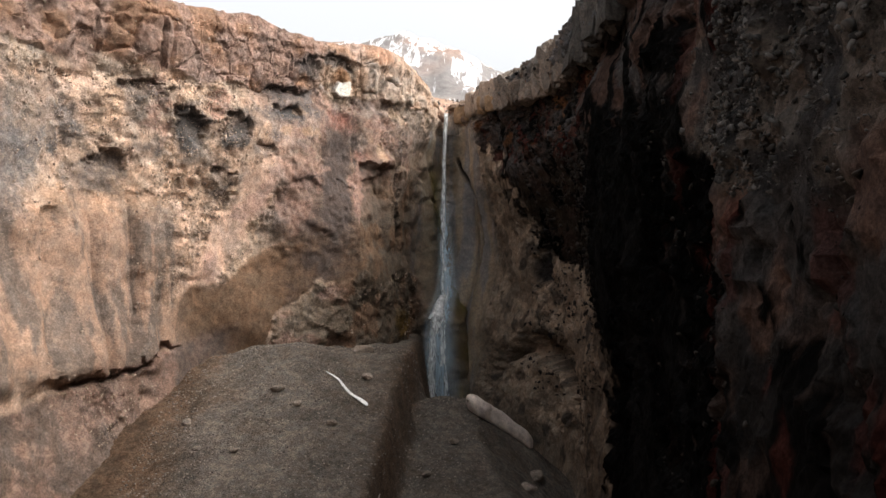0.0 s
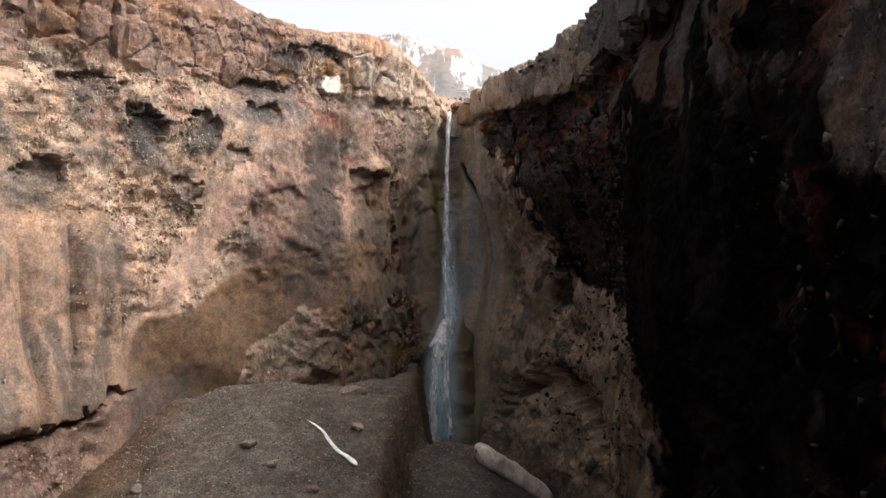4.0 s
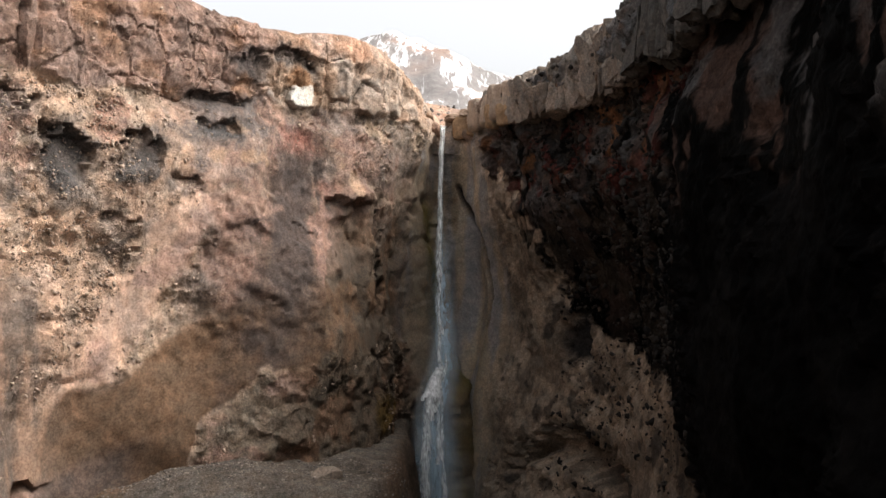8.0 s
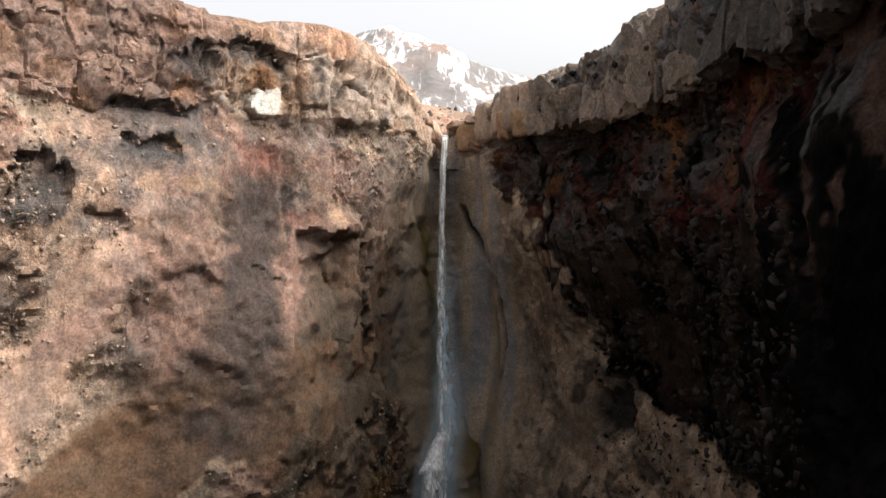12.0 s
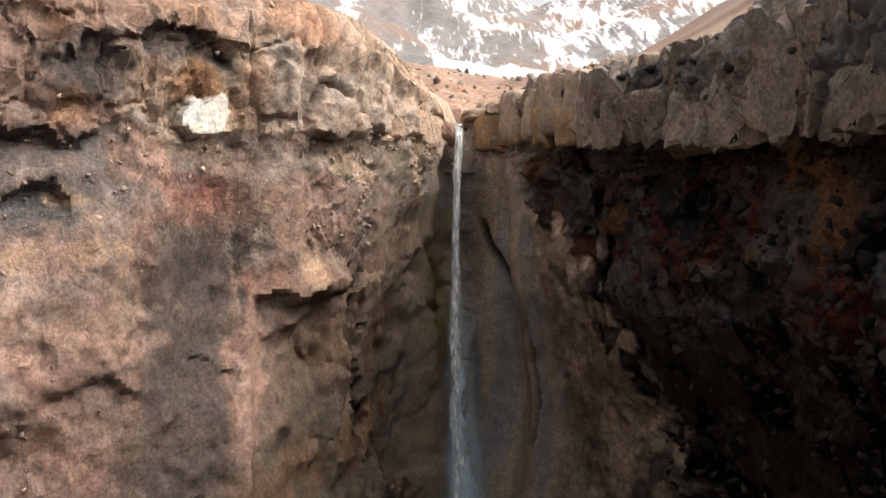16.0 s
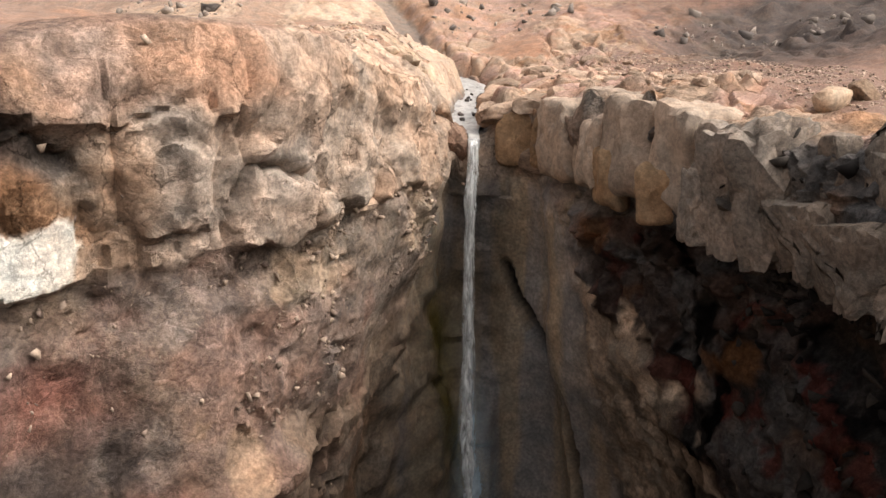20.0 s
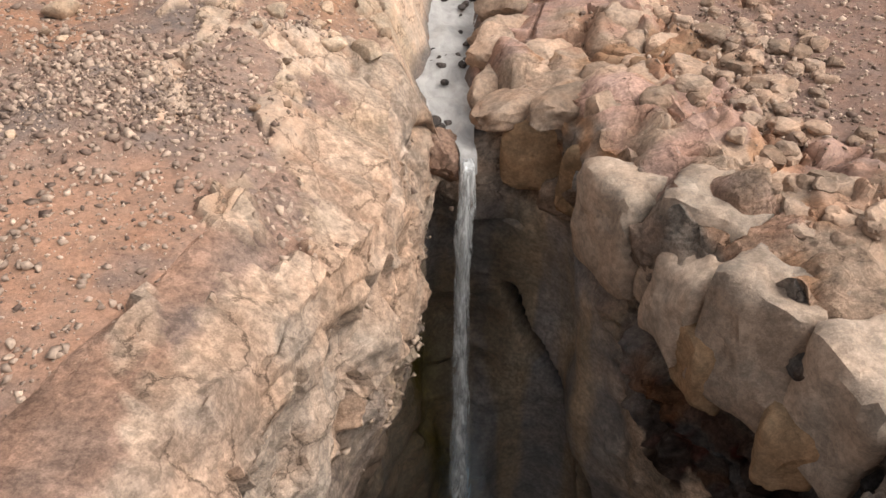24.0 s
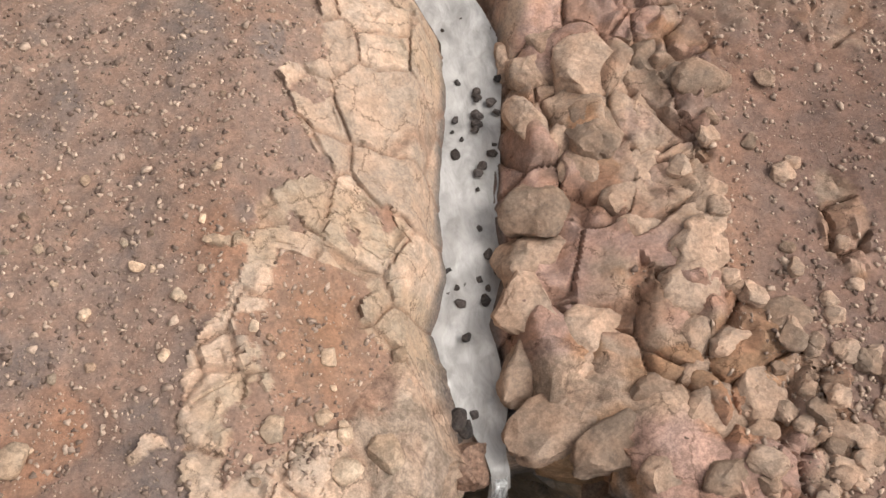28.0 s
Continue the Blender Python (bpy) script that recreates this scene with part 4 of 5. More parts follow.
    t = mix(t, C["moss"] * (1.6, 1.1, 0.6), smooth(1.1, 0.5, np.hypot((x + 6.5) / 1.5, (z - 17.5) / 3) + 0.3 * fine) * lw * 0.7)
    t = mix(t, C["rust"] * 0.8, 0.7 * smooth(1.7, 1.0, np.hypot((x + 15.0) / 1.2, (z - 55.3) / 1.6) + 0.3 * fine) * lw * smooth(54, 56, z))
    t = mix(t, C["white"], white * (0.75 + 0.25 * smooth(-0.3, 0.3, fbm(flat, 0.8, 3, 23))))
    # shade inside the crack and the upright groove, painted black into the tone
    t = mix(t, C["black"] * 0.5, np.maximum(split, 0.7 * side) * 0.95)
    loose = np.clip(rough + 0.5 * cap, 0.15, 1)
    t = t * (1 + loose * (0.5 * id3 - 0.26))[:, None] * (1 + loose * (0.34 * id4 - 0.17))[:, None]
    t[-nb:] = tt
    calm = np.clip(mud + 0.55 * sheet + 0.8 * white + 0.3 * cap * lw * smooth(-12, -8, x) + 0.5 * cap * rw * smooth(10, 7, s) + 0.7 * panel + 0.8 * band + 0.6 * streak + 0.5 * flute + wetslot + 0.4 * dun, 0, 1).reshape(r, n)
    seams = np.clip(cap * smooth(-0.35, 0.1, fbm(flat, 5, 3, 74)) + 0.75 * sheet * smooth(0.0, 0.25, fbm(flat, 6, 3, 75)) + 0.5 * dun * (1 - wetslot), 0, 1)
    seams[-nb:] = rocky
    seams = seams.reshape(r, n)
    Q, t, wet = Q.reshape(r, n, 3), t.reshape(r, n, 3), wetslot.reshape(r, n)
    WALL["place"], WALL["loose"], WALL["right"], WALL["crumbly"] = Q.reshape(-1, 3)[:-nb], (rough + 0.25 * cap + 0.08 * dun * (1 - wetslot))[:-nb] * (z[:-nb] > 8) * (y[:-nb] > 15) * np.where(rw[:-nb] > 0.5, 1, 0.45 + 0.55 * smooth(-17, -23, x[:-nb])), rw[:-nb], (crumbly * near * rw)[:-nb]
    a = int(np.searchsorted(ALONG - ALONG[LIP], -7.5))
    b = int(np.searchsorted(ALONG - ALONG[LIP], 9.0))
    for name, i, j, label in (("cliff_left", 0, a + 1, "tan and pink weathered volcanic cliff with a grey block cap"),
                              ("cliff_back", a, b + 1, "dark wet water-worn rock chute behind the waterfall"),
                              ("cliff_right", b, n, "dark and red lava cliff, its shade painted near-black, overhung by grey cap blocks")):
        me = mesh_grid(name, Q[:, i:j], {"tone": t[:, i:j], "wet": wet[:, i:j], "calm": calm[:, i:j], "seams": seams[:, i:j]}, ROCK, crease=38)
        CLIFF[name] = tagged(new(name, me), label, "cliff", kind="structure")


CLIFF, WALL = {}, {}
cliffs()


# ---- the land on top, out to the mountains ----
def plateau():
    th = np.linspace(0, 2 * np.pi, 900)
    rr = [0.005]
    while rr[-1] < 3600:
        rr.append(rr[-1] + max(0.12, rr[-1] * (0.007 if rr[-1] < 40 else 0.018)))
    split = int(np.searchsorted(rr, 480))
    R, T = np.meshgrid(np.array(rr), th, indexing="ij")
    x, y = (R * np.sin(T)).ravel(), (160 + R * np.cos(T)).ravel()
    z, t, rocky = top_surface(x, y, R.ravel())
    rocky = rocky.reshape(R.shape)
    P = np.stack([x, y, z], 1).reshape(*R.shape, 3)
    hole = inside(P[:-1, :-1, 0].ravel(), P[:-1, :-1, 1].ravel(), -2.2)
    hole = hole.reshape(R.shape[0] - 1, -1)
    t = t.reshape(*R.shape, 3)
    far = mesh_grid("mountains", P[split:], {"tone": t[split:], "snow": SNOWY["snow"].reshape(R.shape)[split:]}, MOUNTAIN)
    tagged(new("mountains", far), "grey-brown mountains streaked with snow", "mountain", kind="structure")
    inner = int(np.searchsorted(rr, 23))
    top = mesh_grid("ground", P[:inner + 1], {"tone": t[:inner + 1], "seams": rocky[:inner + 1]}, SOIL, keep=~hole[:inner], crease=40)
    tagged(new("cliff_top", top), "cream and tan jointed rock beside a stream, with brown gravel", "ground", kind="structure")
    me = mesh_grid("ground", P[inner:split + 1], {"tone": t[inner:split + 1]}, SOIL, keep=~hole[inner:split])
    return tagged(new("ground", me), "brown gravelly volcanic plateau rising to snow-streaked mountains", "ground", kind="structure")


plateau()


# ---- the canyon floor ----
def floor_height(x, y):
    gully = -5.2 - 0.075 * (118 - y) + 0.9 * fbm(np.stack([x * 0.3, y, 0 * x], 1), 5, 3, 66)
    left = 16.5 - 0.42 * np.maximum(113 - y, 0) + 0.1 * np.minimum(x + 23, 0) - 0.10 * np.maximum(x + 20, 0)
    left = np.minimum(left, 17.0)
    cone = 8.6 - 0.32 * np.maximum(119 - y, 0) - 0.25 * np.maximum(y - 121, 0) - 0.8 * np.maximum(x - 4.5 - 0.25 * np.maximum(110 - y, 0), 0) - 0.06 * np.abs(x - 1)
    z = np.where(y > 40, mix(left, cone, smooth(-0.6, 1.6, x - gully)), cone)
    z = np.maximum(z, -12 + 0.02 * y)
    return z


def canyon_floor():
    xs, ys = np.arange(-60, 28, 0.4), np.concatenate([np.arange(-70, 70, 2.0), np.arange(70, 156, 0.4)])
    X, Y = np.meshgrid(xs, ys)
    x, y = X.ravel(), Y.ravel()
    p = np.stack([x, y, 0 * x], 1)
    z = floor_height(x, y) + 0.35 * fbm(p, 5, 4, 61) + 0.12 * fbm(p, 1.2, 3, 62)
    t = mix(np.tile(C["grey"] * (0.86, 0.84, 0.82), (len(x), 1)), C["mud"], smooth(-24, -33, x + 3 * fbm(p, 6, 3, 63)) * 0.9)
    gully = -5.2 - 0.075 * (118 - y)
    t = mix(t, C["mud"], bell(x - gully - 0.5, 0, 1.4) * 0.8 * (y > 80))
    t = mix(t, C["dun"], smooth(0.2, 0.6, fbm(p, 7, 3, 65)) * 0.4)
    t = t * (0.9 + 0.2 * fbm(p, 3, 3, 64))[:, None]
    me = mesh_grid("scree_slope", np.stack([x, y, z], 1).reshape(*X.shape, 3), {"tone": t}, SCREE)
    return tagged(new("scree_slope", me), "grey-brown gravel scree over old avalanche snow", "scree", kind="structure")


canyon_floor()


# ---- loose and jointed rock ----
def part(name, me, mat, parent, label=""):
    """Links a mesh as one part under a thing."""
    ob = new(name, me)
    if mat and not me.materials:
        me.materials.append(mat)
    ob.parent = parent
    return tagged(ob, label)


def mesh_of(name, bm, mat=None, shade=True):
    me = bpy.data.meshes.new(name)
    bmesh.ops.recalc_face_normals(bm, faces=bm.faces)
    bm.to_mesh(me)
    bm.free()
    me.polygons.foreach_set("use_smooth", np.full(len(me.polygons), shade))
    if shade:
        me.set_sharp_from_angle(angle=radians(38))
    if mat:
        me.materials.append(mat)
    return me


def rock_mesh(name, seed, mat, points=16, square=0.0, round_off=0.10, cuts=1, relief=0.035):
    """A broken rock about 2 across: the hull of a few random points, its edges worn off, its faces made uneven."""
    rnd = random.Random(seed)
    bm = bmesh.new()
    if square > 0.6:
        for k in range(8):
            bm.verts.new([(1 if k >> c & 1 else -1) * rnd.uniform(0.5, 1.05) for c in range(3)])
        points //= 2
    for _ in range(points):
        v = Vector((rnd.gauss(0, 1), rnd.gauss(0, 1), rnd.gauss(0, 1))).normalized()
        if square:
            m = max(abs(c) for c in v)
            v = v.lerp(v / m, square)
        bm.verts.new(v * rnd.uniform(0.86, 1.08))
    bmesh.ops.convex_hull(bm, input=bm.verts)
    loose = [v for v in bm.verts if not v.link_faces]
    bmesh.ops.delete(bm, geom=loose, context="VERTS")
    bmesh.ops.dissolve_limit(bm, angle_limit=radians(14), verts=bm.verts, edges=bm.edges)
    if round_off:
        bmesh.ops.bevel(bm, geom=list(bm.edges), offset=round_off, segments=2, profile=0.5, affect="EDGES", clamp_overlap=True)
    bmesh.ops.triangulate(bm, faces=bm.faces)
    for _ in range(cuts):
        long = [e for e in bm.edges if e.calc_length() > 0.28]
        bmesh.ops.subdivide_edges(bm, edges=long, cuts=1)
        bmesh.ops.triangulate(bm, faces=[f for f in bm.faces if len(f.verts) > 3])
    off = Vector((seed * 3.1, seed * 1.7, 0))
    for v in bm.verts:
        v.co += v.co.normalized() * relief * (noise.noise(v.co * 2.2 + off) + 0.6 * noise.noise(v.co * 5.5 + off))
    return mesh_of(name, bm, mat)


TANROCK = rock_material("tan_boulder_rock", plain=(0.29, 0.2, 0.14), scale=1.8, bump=0.2, spread=0.8)
CREAMROCK = rock_material("cream_rock", plain=(0.43, 0.32, 0.23), scale=1.8, bump=0.18, spread=0.7)
GREYROCK = rock_material("grey_cap_rock", plain=(0.205, 0.168, 0.138), scale=1.3, bump=0.2, spread=0.9)
REDROCK = rock_material("red_rock", plain=(0.29, 0.185, 0.135), scale=2.0, bump=0.2)
WETROCK = rock_material("wet_dark_rock", plain=(0.075, 0.065, 0.06), scale=3.0, rough=0.4, bump=0.2)

BOULDERS = [rock_mesh("boulder", 100 + k, None, 15 + k, 0.25, 0.22, 1, 0.05) for k in range(8)]


def worn_mesh(seed, square=3.0, planes=11, low=0.6, high=0.92, name="boulder", lumpy=1.0):
    """A water-worn rock about 2 across: a rounded block with some faces split flat, then softened and roughened."""
    rnd = random.Random(seed)
    bm = bmesh.new()
    bmesh.ops.create_icosphere(bm, subdivisions=4, radius=1)
    cuts = []
    for _ in range(planes):
        n = Vector((rnd.gauss(0, 1), rnd.gauss(0, 1), rnd.gauss(0, 0.8))).normalized()
        cuts.append((n, rnd.uniform(low, high)))
    off = Vector((seed * 2.7, seed * 1.3, seed * 0.7))
    for v in bm.verts:
        q = v.co.normalized()
        r = (abs(q.x) ** square + abs(q.y) ** square + abs(q.z) ** square) ** (-1 / square)
        p = q * r
        for n, h in cuts:
            over = p.dot(n) - h * r
            if over > 0:
                p = p - n * over * 0.97
        w = 0.1 * noise.noise(q * 1.4 + off) + 0.075 * noise.noise(q * 3.2 - off) + 0.05 * noise.noise(q * 7 + off) + 0.025 * noise.noise(q * 14 - off)
        crease = noise.noise(q * 1.9 + off * 1.7)
        v.co = p * (1 + lumpy * w - 0.09 * max(0.0, 1 - abs(crease) / 0.05))
    return mesh_of(name, bm)


BANKROCK = rock_material("bank_rock", plain=(0.335, 0.238, 0.175), scale=1.6, bump=0.2, spread=0.6)
CORNERROCK = rock_material("corner_rock", plain=(0.335, 0.262, 0.205), scale=1.1, bump=0.2, spread=0.6)
OCHREROCK = rock_material("ochre_rock", plain=(0.25, 0.165, 0.1), scale=1.2, bump=0.2, spread=0.6)
WORN = [worn_mesh(600 + k) for k in range(10)]
SQUARED = [worn_mesh(640 + k, 7.0, 12, 0.7, 1.0, "rock_block", 0.6) for k in range(8)]


def dressed(meshes, mat):
    out = []
    for m in meshes:
        c = m.copy()
        c.materials.clear()
        c.materials.append(mat)
        out.append(c)
    return out


def ground_table():
    xs, ys = np.arange(-20, 30, 0.25), np.arange(132, 192, 0.25)
    X, Y = np.meshgrid(xs, ys)
    z, _, _ = top_surface(X.ravel(), Y.ravel(), np.hypot(X.ravel(), Y.ravel() - 160))
    return z.reshape(X.shape)


GROUND = ground_table()


def ground_at(x, y):
    i, j = (y - 132) / 0.25, (x + 20) / 0.25
    a, b = int(i), int(j)
    f, g = i - a, j - b
    return float((GROUND[a, b] * (1 - g) + GROUND[a, b + 1] * g) * (1 - f) + (GROUND[a + 1, b] * (1 - g) + GROUND[a + 1, b + 1] * g) * f)


def ground_many(xs, ys):
    z, _, rock = top_surface(xs, ys, np.hypot(xs, ys - 160))
    return z, rock


def set_rock(ob, x, y, z, size, turn, lean=(0, 0)):
    ob.matrix_basis = pose(x, y, z, lean[0], lean[1], turn) @ Matrix.Diagonal((*size, 1))
    return ob


def boulder(meshes, k, x, y, size, turn, sink=0.35, label="", group="", z=None, name="boulder", lean=(0, 0)):
    ob = new(name, meshes[k % len(meshes)])
    g = ground_at(x, y) if z is None else z
    set_rock(ob, x, y, g + size[2] * (1 - 2 * sink), size, turn, lean)
    return tagged(ob, label, "rock", group)


# ---- the stream and the fall ----
def water_material(name, colour, low, high, stretch, alpha=True, rough=0.35):
    m, nt, bsdf = material(name)
    pos = nt.nodes.new("ShaderNodeNewGeometry")
    mapping = nt.nodes.new("ShaderNodeMapping")
    mapping.inputs["Scale"].default_value = stretch
    nt.links.new(pos.outputs["Position"], mapping.inputs["Vector"])
    tex = node(nt, "ShaderNodeTexNoise", Scale=1.0, Detail=7, Roughness=0.68, Distortion=0.5)
    nt.links.new(mapping.outputs["Vector"], tex.inputs["Vector"])
    bsdf.inputs["Roughness"].default_value = rough
    col = nt.nodes.new("ShaderNodeMix")
    col.data_type = "RGBA"
    col.inputs[6].default_value = (*[c * 0.72 for c in colour], 1)
    col.inputs[7].default_value = (*[min(0.92, c * 1.12) for c in colour], 1)
    nt.links.new(ramp(nt, tex.outputs["Fac"], 0, 1, 0.35, 0.65), col.inputs[0])
    nt.links.new(col.outputs[2], bsdf.inputs["Base Color"])
    bp = node(nt, "ShaderNodeBump", Strength=0.5, Distance=0.12)
    nt.links.new(tex.outputs["Fac"], bp.inputs["Height"])
    nt.links.new(bp.outputs["Normal"], bsdf.inputs["Normal"])
    if alpha:
        a = ramp(nt, tex.outputs["Fac"], low, high, 0.34, 0.66)
        edge = nt.nodes.new("ShaderNodeAttribute")
        edge.attribute_name = "body"
        times = nt.nodes.new("ShaderNodeMath")
        times.operation = "MULTIPLY"
        nt.links.new(a, times.inputs[0])
        nt.links.new(edge.outputs["Fac"], times.inputs[1])
        nt.links.new(times.outputs[0], bsdf.inputs["Alpha"])
    return m


FOAM = water_material("falling_water", (0.76, 0.78, 0.78), 0.12, 1.0, (3.4, 3.4, 0.5))
VEIL = water_material("spray_veil", (0.42, 0.55, 0.64), 0.3, 0.85, (1.5, 1.5, 0.10))
MILK = water_material("milky_stream", (0.36, 0.35, 0.335), 0, 1, (1.9, 0.9, 1.0), alpha=False, rough=0.3)


def stream():
    ys, us = np.arange(153.55, 186, 0.1), np.linspace(-1, 1, 29)
    Y, U = np.meshgrid(ys, us, indexing="ij")
    y, u = Y.ravel(), U.ravel()
    half = np.interp(y, [153.7, 154.6, 155.4, 156.4, 158, 160, 162, 170, 186], [0.34, 0.38, 0.55, 0.95, 1.1, 1.25, 1.35, 1.3, 1.2])
    x = stream_x(y) + u * half
    p = np.stack([x, y, 0 * x], 1)
    z = 54.95 + 0.06 * (y - 153) + 0.12 * np.maximum(y - 174, 0) + 0.09 * fbm(p, 0.9, 4, 71) + 0.16 * fbm(p, 2.6, 2, 72)
    z = z - 1.5 * np.maximum(154.3 - y, 0) ** 2
    me = mesh_grid("stream", np.stack([x, y, z], 1).reshape(*Y.shape, 3), {"body": np.ones(len(x))}, MILK)
    return tagged(new("stream", me), "milky white mountain stream running to the lip", "stream", kind="structure")


stream()
FALL = ([3, 10, 18, 20.5, 22, 30, 40, 47, 52, 54.3, 54.9], [142.6, 143.2, 144.8, 145.7, 146.2, 149.8, 152.0, 152.9, 153.35, 153.75, 154.1], [-1.5, -1.5, -1.2, -0.5, 0.1, 0.0, 0.1, 0.27, 0.4, 0.52, 0.55])


def strand(name, mat, top, bottom, width, depth, seed, shift=(0, 0), parent=None, soft=1.0):
    """A rope of falling water with an uneven, frayed outline. width and depth: half sizes at its top and bottom."""
    zs, th = np.arange(bottom, top + 0.01, 0.2), np.linspace(0, 2 * np.pi, 21)
    Z, T = np.meshgrid(zs, th, indexing="ij")
    z, t = Z.ravel(), T.ravel()
    f = (top - z) / (top - bottom)
    cy, cx = np.interp(z, FALL[0], FALL[1]), np.interp(z, FALL[0], FALL[2])
    q = np.stack([np.cos(t) * 1.2, np.sin(t) * 1.2, z * 0.55], 1)
    lump = 1 + 0.24 * fbm(q, 1.0, 4, seed)
    sway = 0.14 * fbm(np.stack([0 * z, 0 * z, z], 1), 3.0, 3, seed + 5) * (0.3 + f)
    x = cx + shift[0] * (0.2 + f) + sway + np.cos(t) * lump * (width[0] + (width[1] - width[0]) * f)
    y = cy + shift[1] * (0.2 + f) + np.sin(t) * lump * (depth[0] + (depth[1] - depth[0]) * f)
    body = np.maximum((1 - soft * np.abs(np.cos(t)) ** 3) * smooth(0, 0.6, z - bottom + 0.6), smooth(51, 54.5, z))
    me = mesh_grid(name, np.stack([x, y, z], 1).reshape(*Z.shape, 3), {"body": body}, mat)
    return part(name, me, None, parent)


def veil(name, top, bottom, w0, w1, shift, seed, parent):
    """A thin curtain of spray round the fall."""
    zs, us = np.arange(bottom, top + 0.01, 0.3), np.linspace(-1, 1, 31)
    Z, U = np.meshgrid(zs, us, indexing="ij")
    z, u = Z.ravel(), U.ravel()
    f = (top - z) / (top - bottom)
    w = w0 + (w1 - w0) * f ** 0.7
    x = np.interp(z, FALL[0], FALL[2]) + shift * f + u * w
    p = np.stack([x, 0 * x, z * 0.3], 1)
    y = np.interp(z, FALL[0], FALL[1]) + 0.25 - 0.5 * (1 - u * u) + 0.25 * fbm(p, 1.5, 3, seed)
    body = (1 - np.abs(u)) ** 1.5 * smooth(0, 0.4, f) * smooth(0, 0.1, 1.02 - f)
    me = mesh_grid(name, np.stack([x, y, z], 1).reshape(*Z.shape, 3), {"body": body}, VEIL)
    return part(name, me, None, parent)


fall = tagged(new("waterfall"), "thin white waterfall dropping down a dark wet chute", "waterfall")
fall.location = (0, 0, 0)
strand("main_jet", FOAM, 54.9, 20.8, (0.36, 0.62), (0.22, 0.4), 81, parent=fall, soft=1.0)
strand("core_jet", FOAM, 54.8, 21.5, (0.2, 0.3), (0.24, 0.42), 94, (0.05, -0.1), fall, 0.9)
strand("lower_jet", FOAM, 21.6, 3.0, (0.6, 1.0), (0.3, 0.4), 82, (-0.5, -0.3), parent=fall, soft=1.0)
strand("side_strand", FOAM, 33, 10, (0.15, 0.4), (0.12, 0.2), 83, (1.0, -0.2), fall, 0.9)
strand("side_strand", FOAM, 27, 5, (0.15, 0.5), (0.12, 0.2), 84, (1.9, -0.1), fall, 0.95)
strand("side_strand", FOAM, 44, 20, (0.12, 0.3), (0.1, 0.2), 85, (0.55, 0.1), fall, 0.9)
veil("spray_veil", 46, 3.0, 0.5, 3.8, 1.3, 86, fall)
veil("spray_veil", 30, 3.2, 1.0, 4.2, 1.2, 87, fall)
veil("spray_veil", 23, 3.2, 1.6, 3.0, -0.2, 95, fall)


BURST = water_material("white_burst", (0.84, 0.86, 0.86), 0.45, 1.0, (2.2, 2.2, 1.2))
strand("splash", BURST, 22.0, 18.4, (0.6, 1.1), (0.45, 0.5), 126, (-0.1, -0.6), fall, 0.7)
# the burst of white water on a ledge a third of the way up, falling on in a fan
for k, (out, low, wide) in enumerate(((-1.2, 18.0, 0.4), (-0.6, 16.5, 0.5), (0.1, 15.5, 0.5), (0.8, 16.5, 0.5), (1.5, 17.5, 0.4))):
    strand("splash", FOAM, 21.7 - 0.25 * abs(out), low, (0.42, wide), (0.3, 0.35), 120 + k, (0.75 * out, -0.5), fall, 1.0)

# ---- boulders on top ----
BANK_B = dressed(WORN, BANKROCK)
TAN_B, CREAM_B, WET_B = dressed(BOULDERS, TANROCK), dressed(BOULDERS, CREAMROCK), dressed(BOULDERS, WETROCK)
tagged(boulder(dressed(WORN, REDROCK), 2, -0.5, 154.6, (0.95, 1.05, 1.2), 20, z=53.35, sink=0.0, name="chockstone"), "red-brown boulder wedged beside the lip of the waterfall", "rock")
# x, y, half length, half width, half height, turn
BANK = [(3.2, 161.3, 1.15, 1.05, 1.0, 15), (3.4, 163.2, 1.0, 0.95, 0.9, 60), (5.0, 158.2, 1.35, 1.25, 0.9, 10), (2.4, 159.6, 0.95, 0.85, 0.9, -30),
        (2.1, 157.5, 0.65, 1.2, 0.9, -25), (3.1, 155.4, 1.7, 0.85, 0.8, 25), (4.9, 154.1, 1.5, 0.8, 0.7, 20), (8.2, 158.8, 0.9, 0.75, 0.8, 5),
        (8.8, 160.2, 0.95, 0.75, 0.8, 30), (8.2, 157.5, 0.85, 0.7, 0.8, 80), (7.8, 156.0, 0.6, 0.55, 0.6, 0), (9.7, 162.6, 0.8, 0.65, 0.8, 20)]
BANK += [(7.4, 161.5, 0.95, 0.65, 0.7, -20), (6.7, 162.8, 0.75, 0.65, 0.7, 50), (7.9, 164.3, 0.85, 0.6, 0.7, 35), (6.3, 166.0, 0.85, 1.0, 0.9, 0),
         (7.0, 168.9, 1.25, 1.5, 1.0, 10), (8.6, 166.7, 0.65, 0.55, 0.6, 45), (9.2, 169.0, 0.65, 0.7, 0.7, 0), (10.7, 167.2, 0.9, 0.75, 0.6, 25),
         (5.2, 166.0, 0.65, 0.85, 0.8, -10), (3.8, 167.2, 0.6, 0.85, 0.8, 15), (4.5, 169.8, 0.75, 0.85, 0.8, 30)]
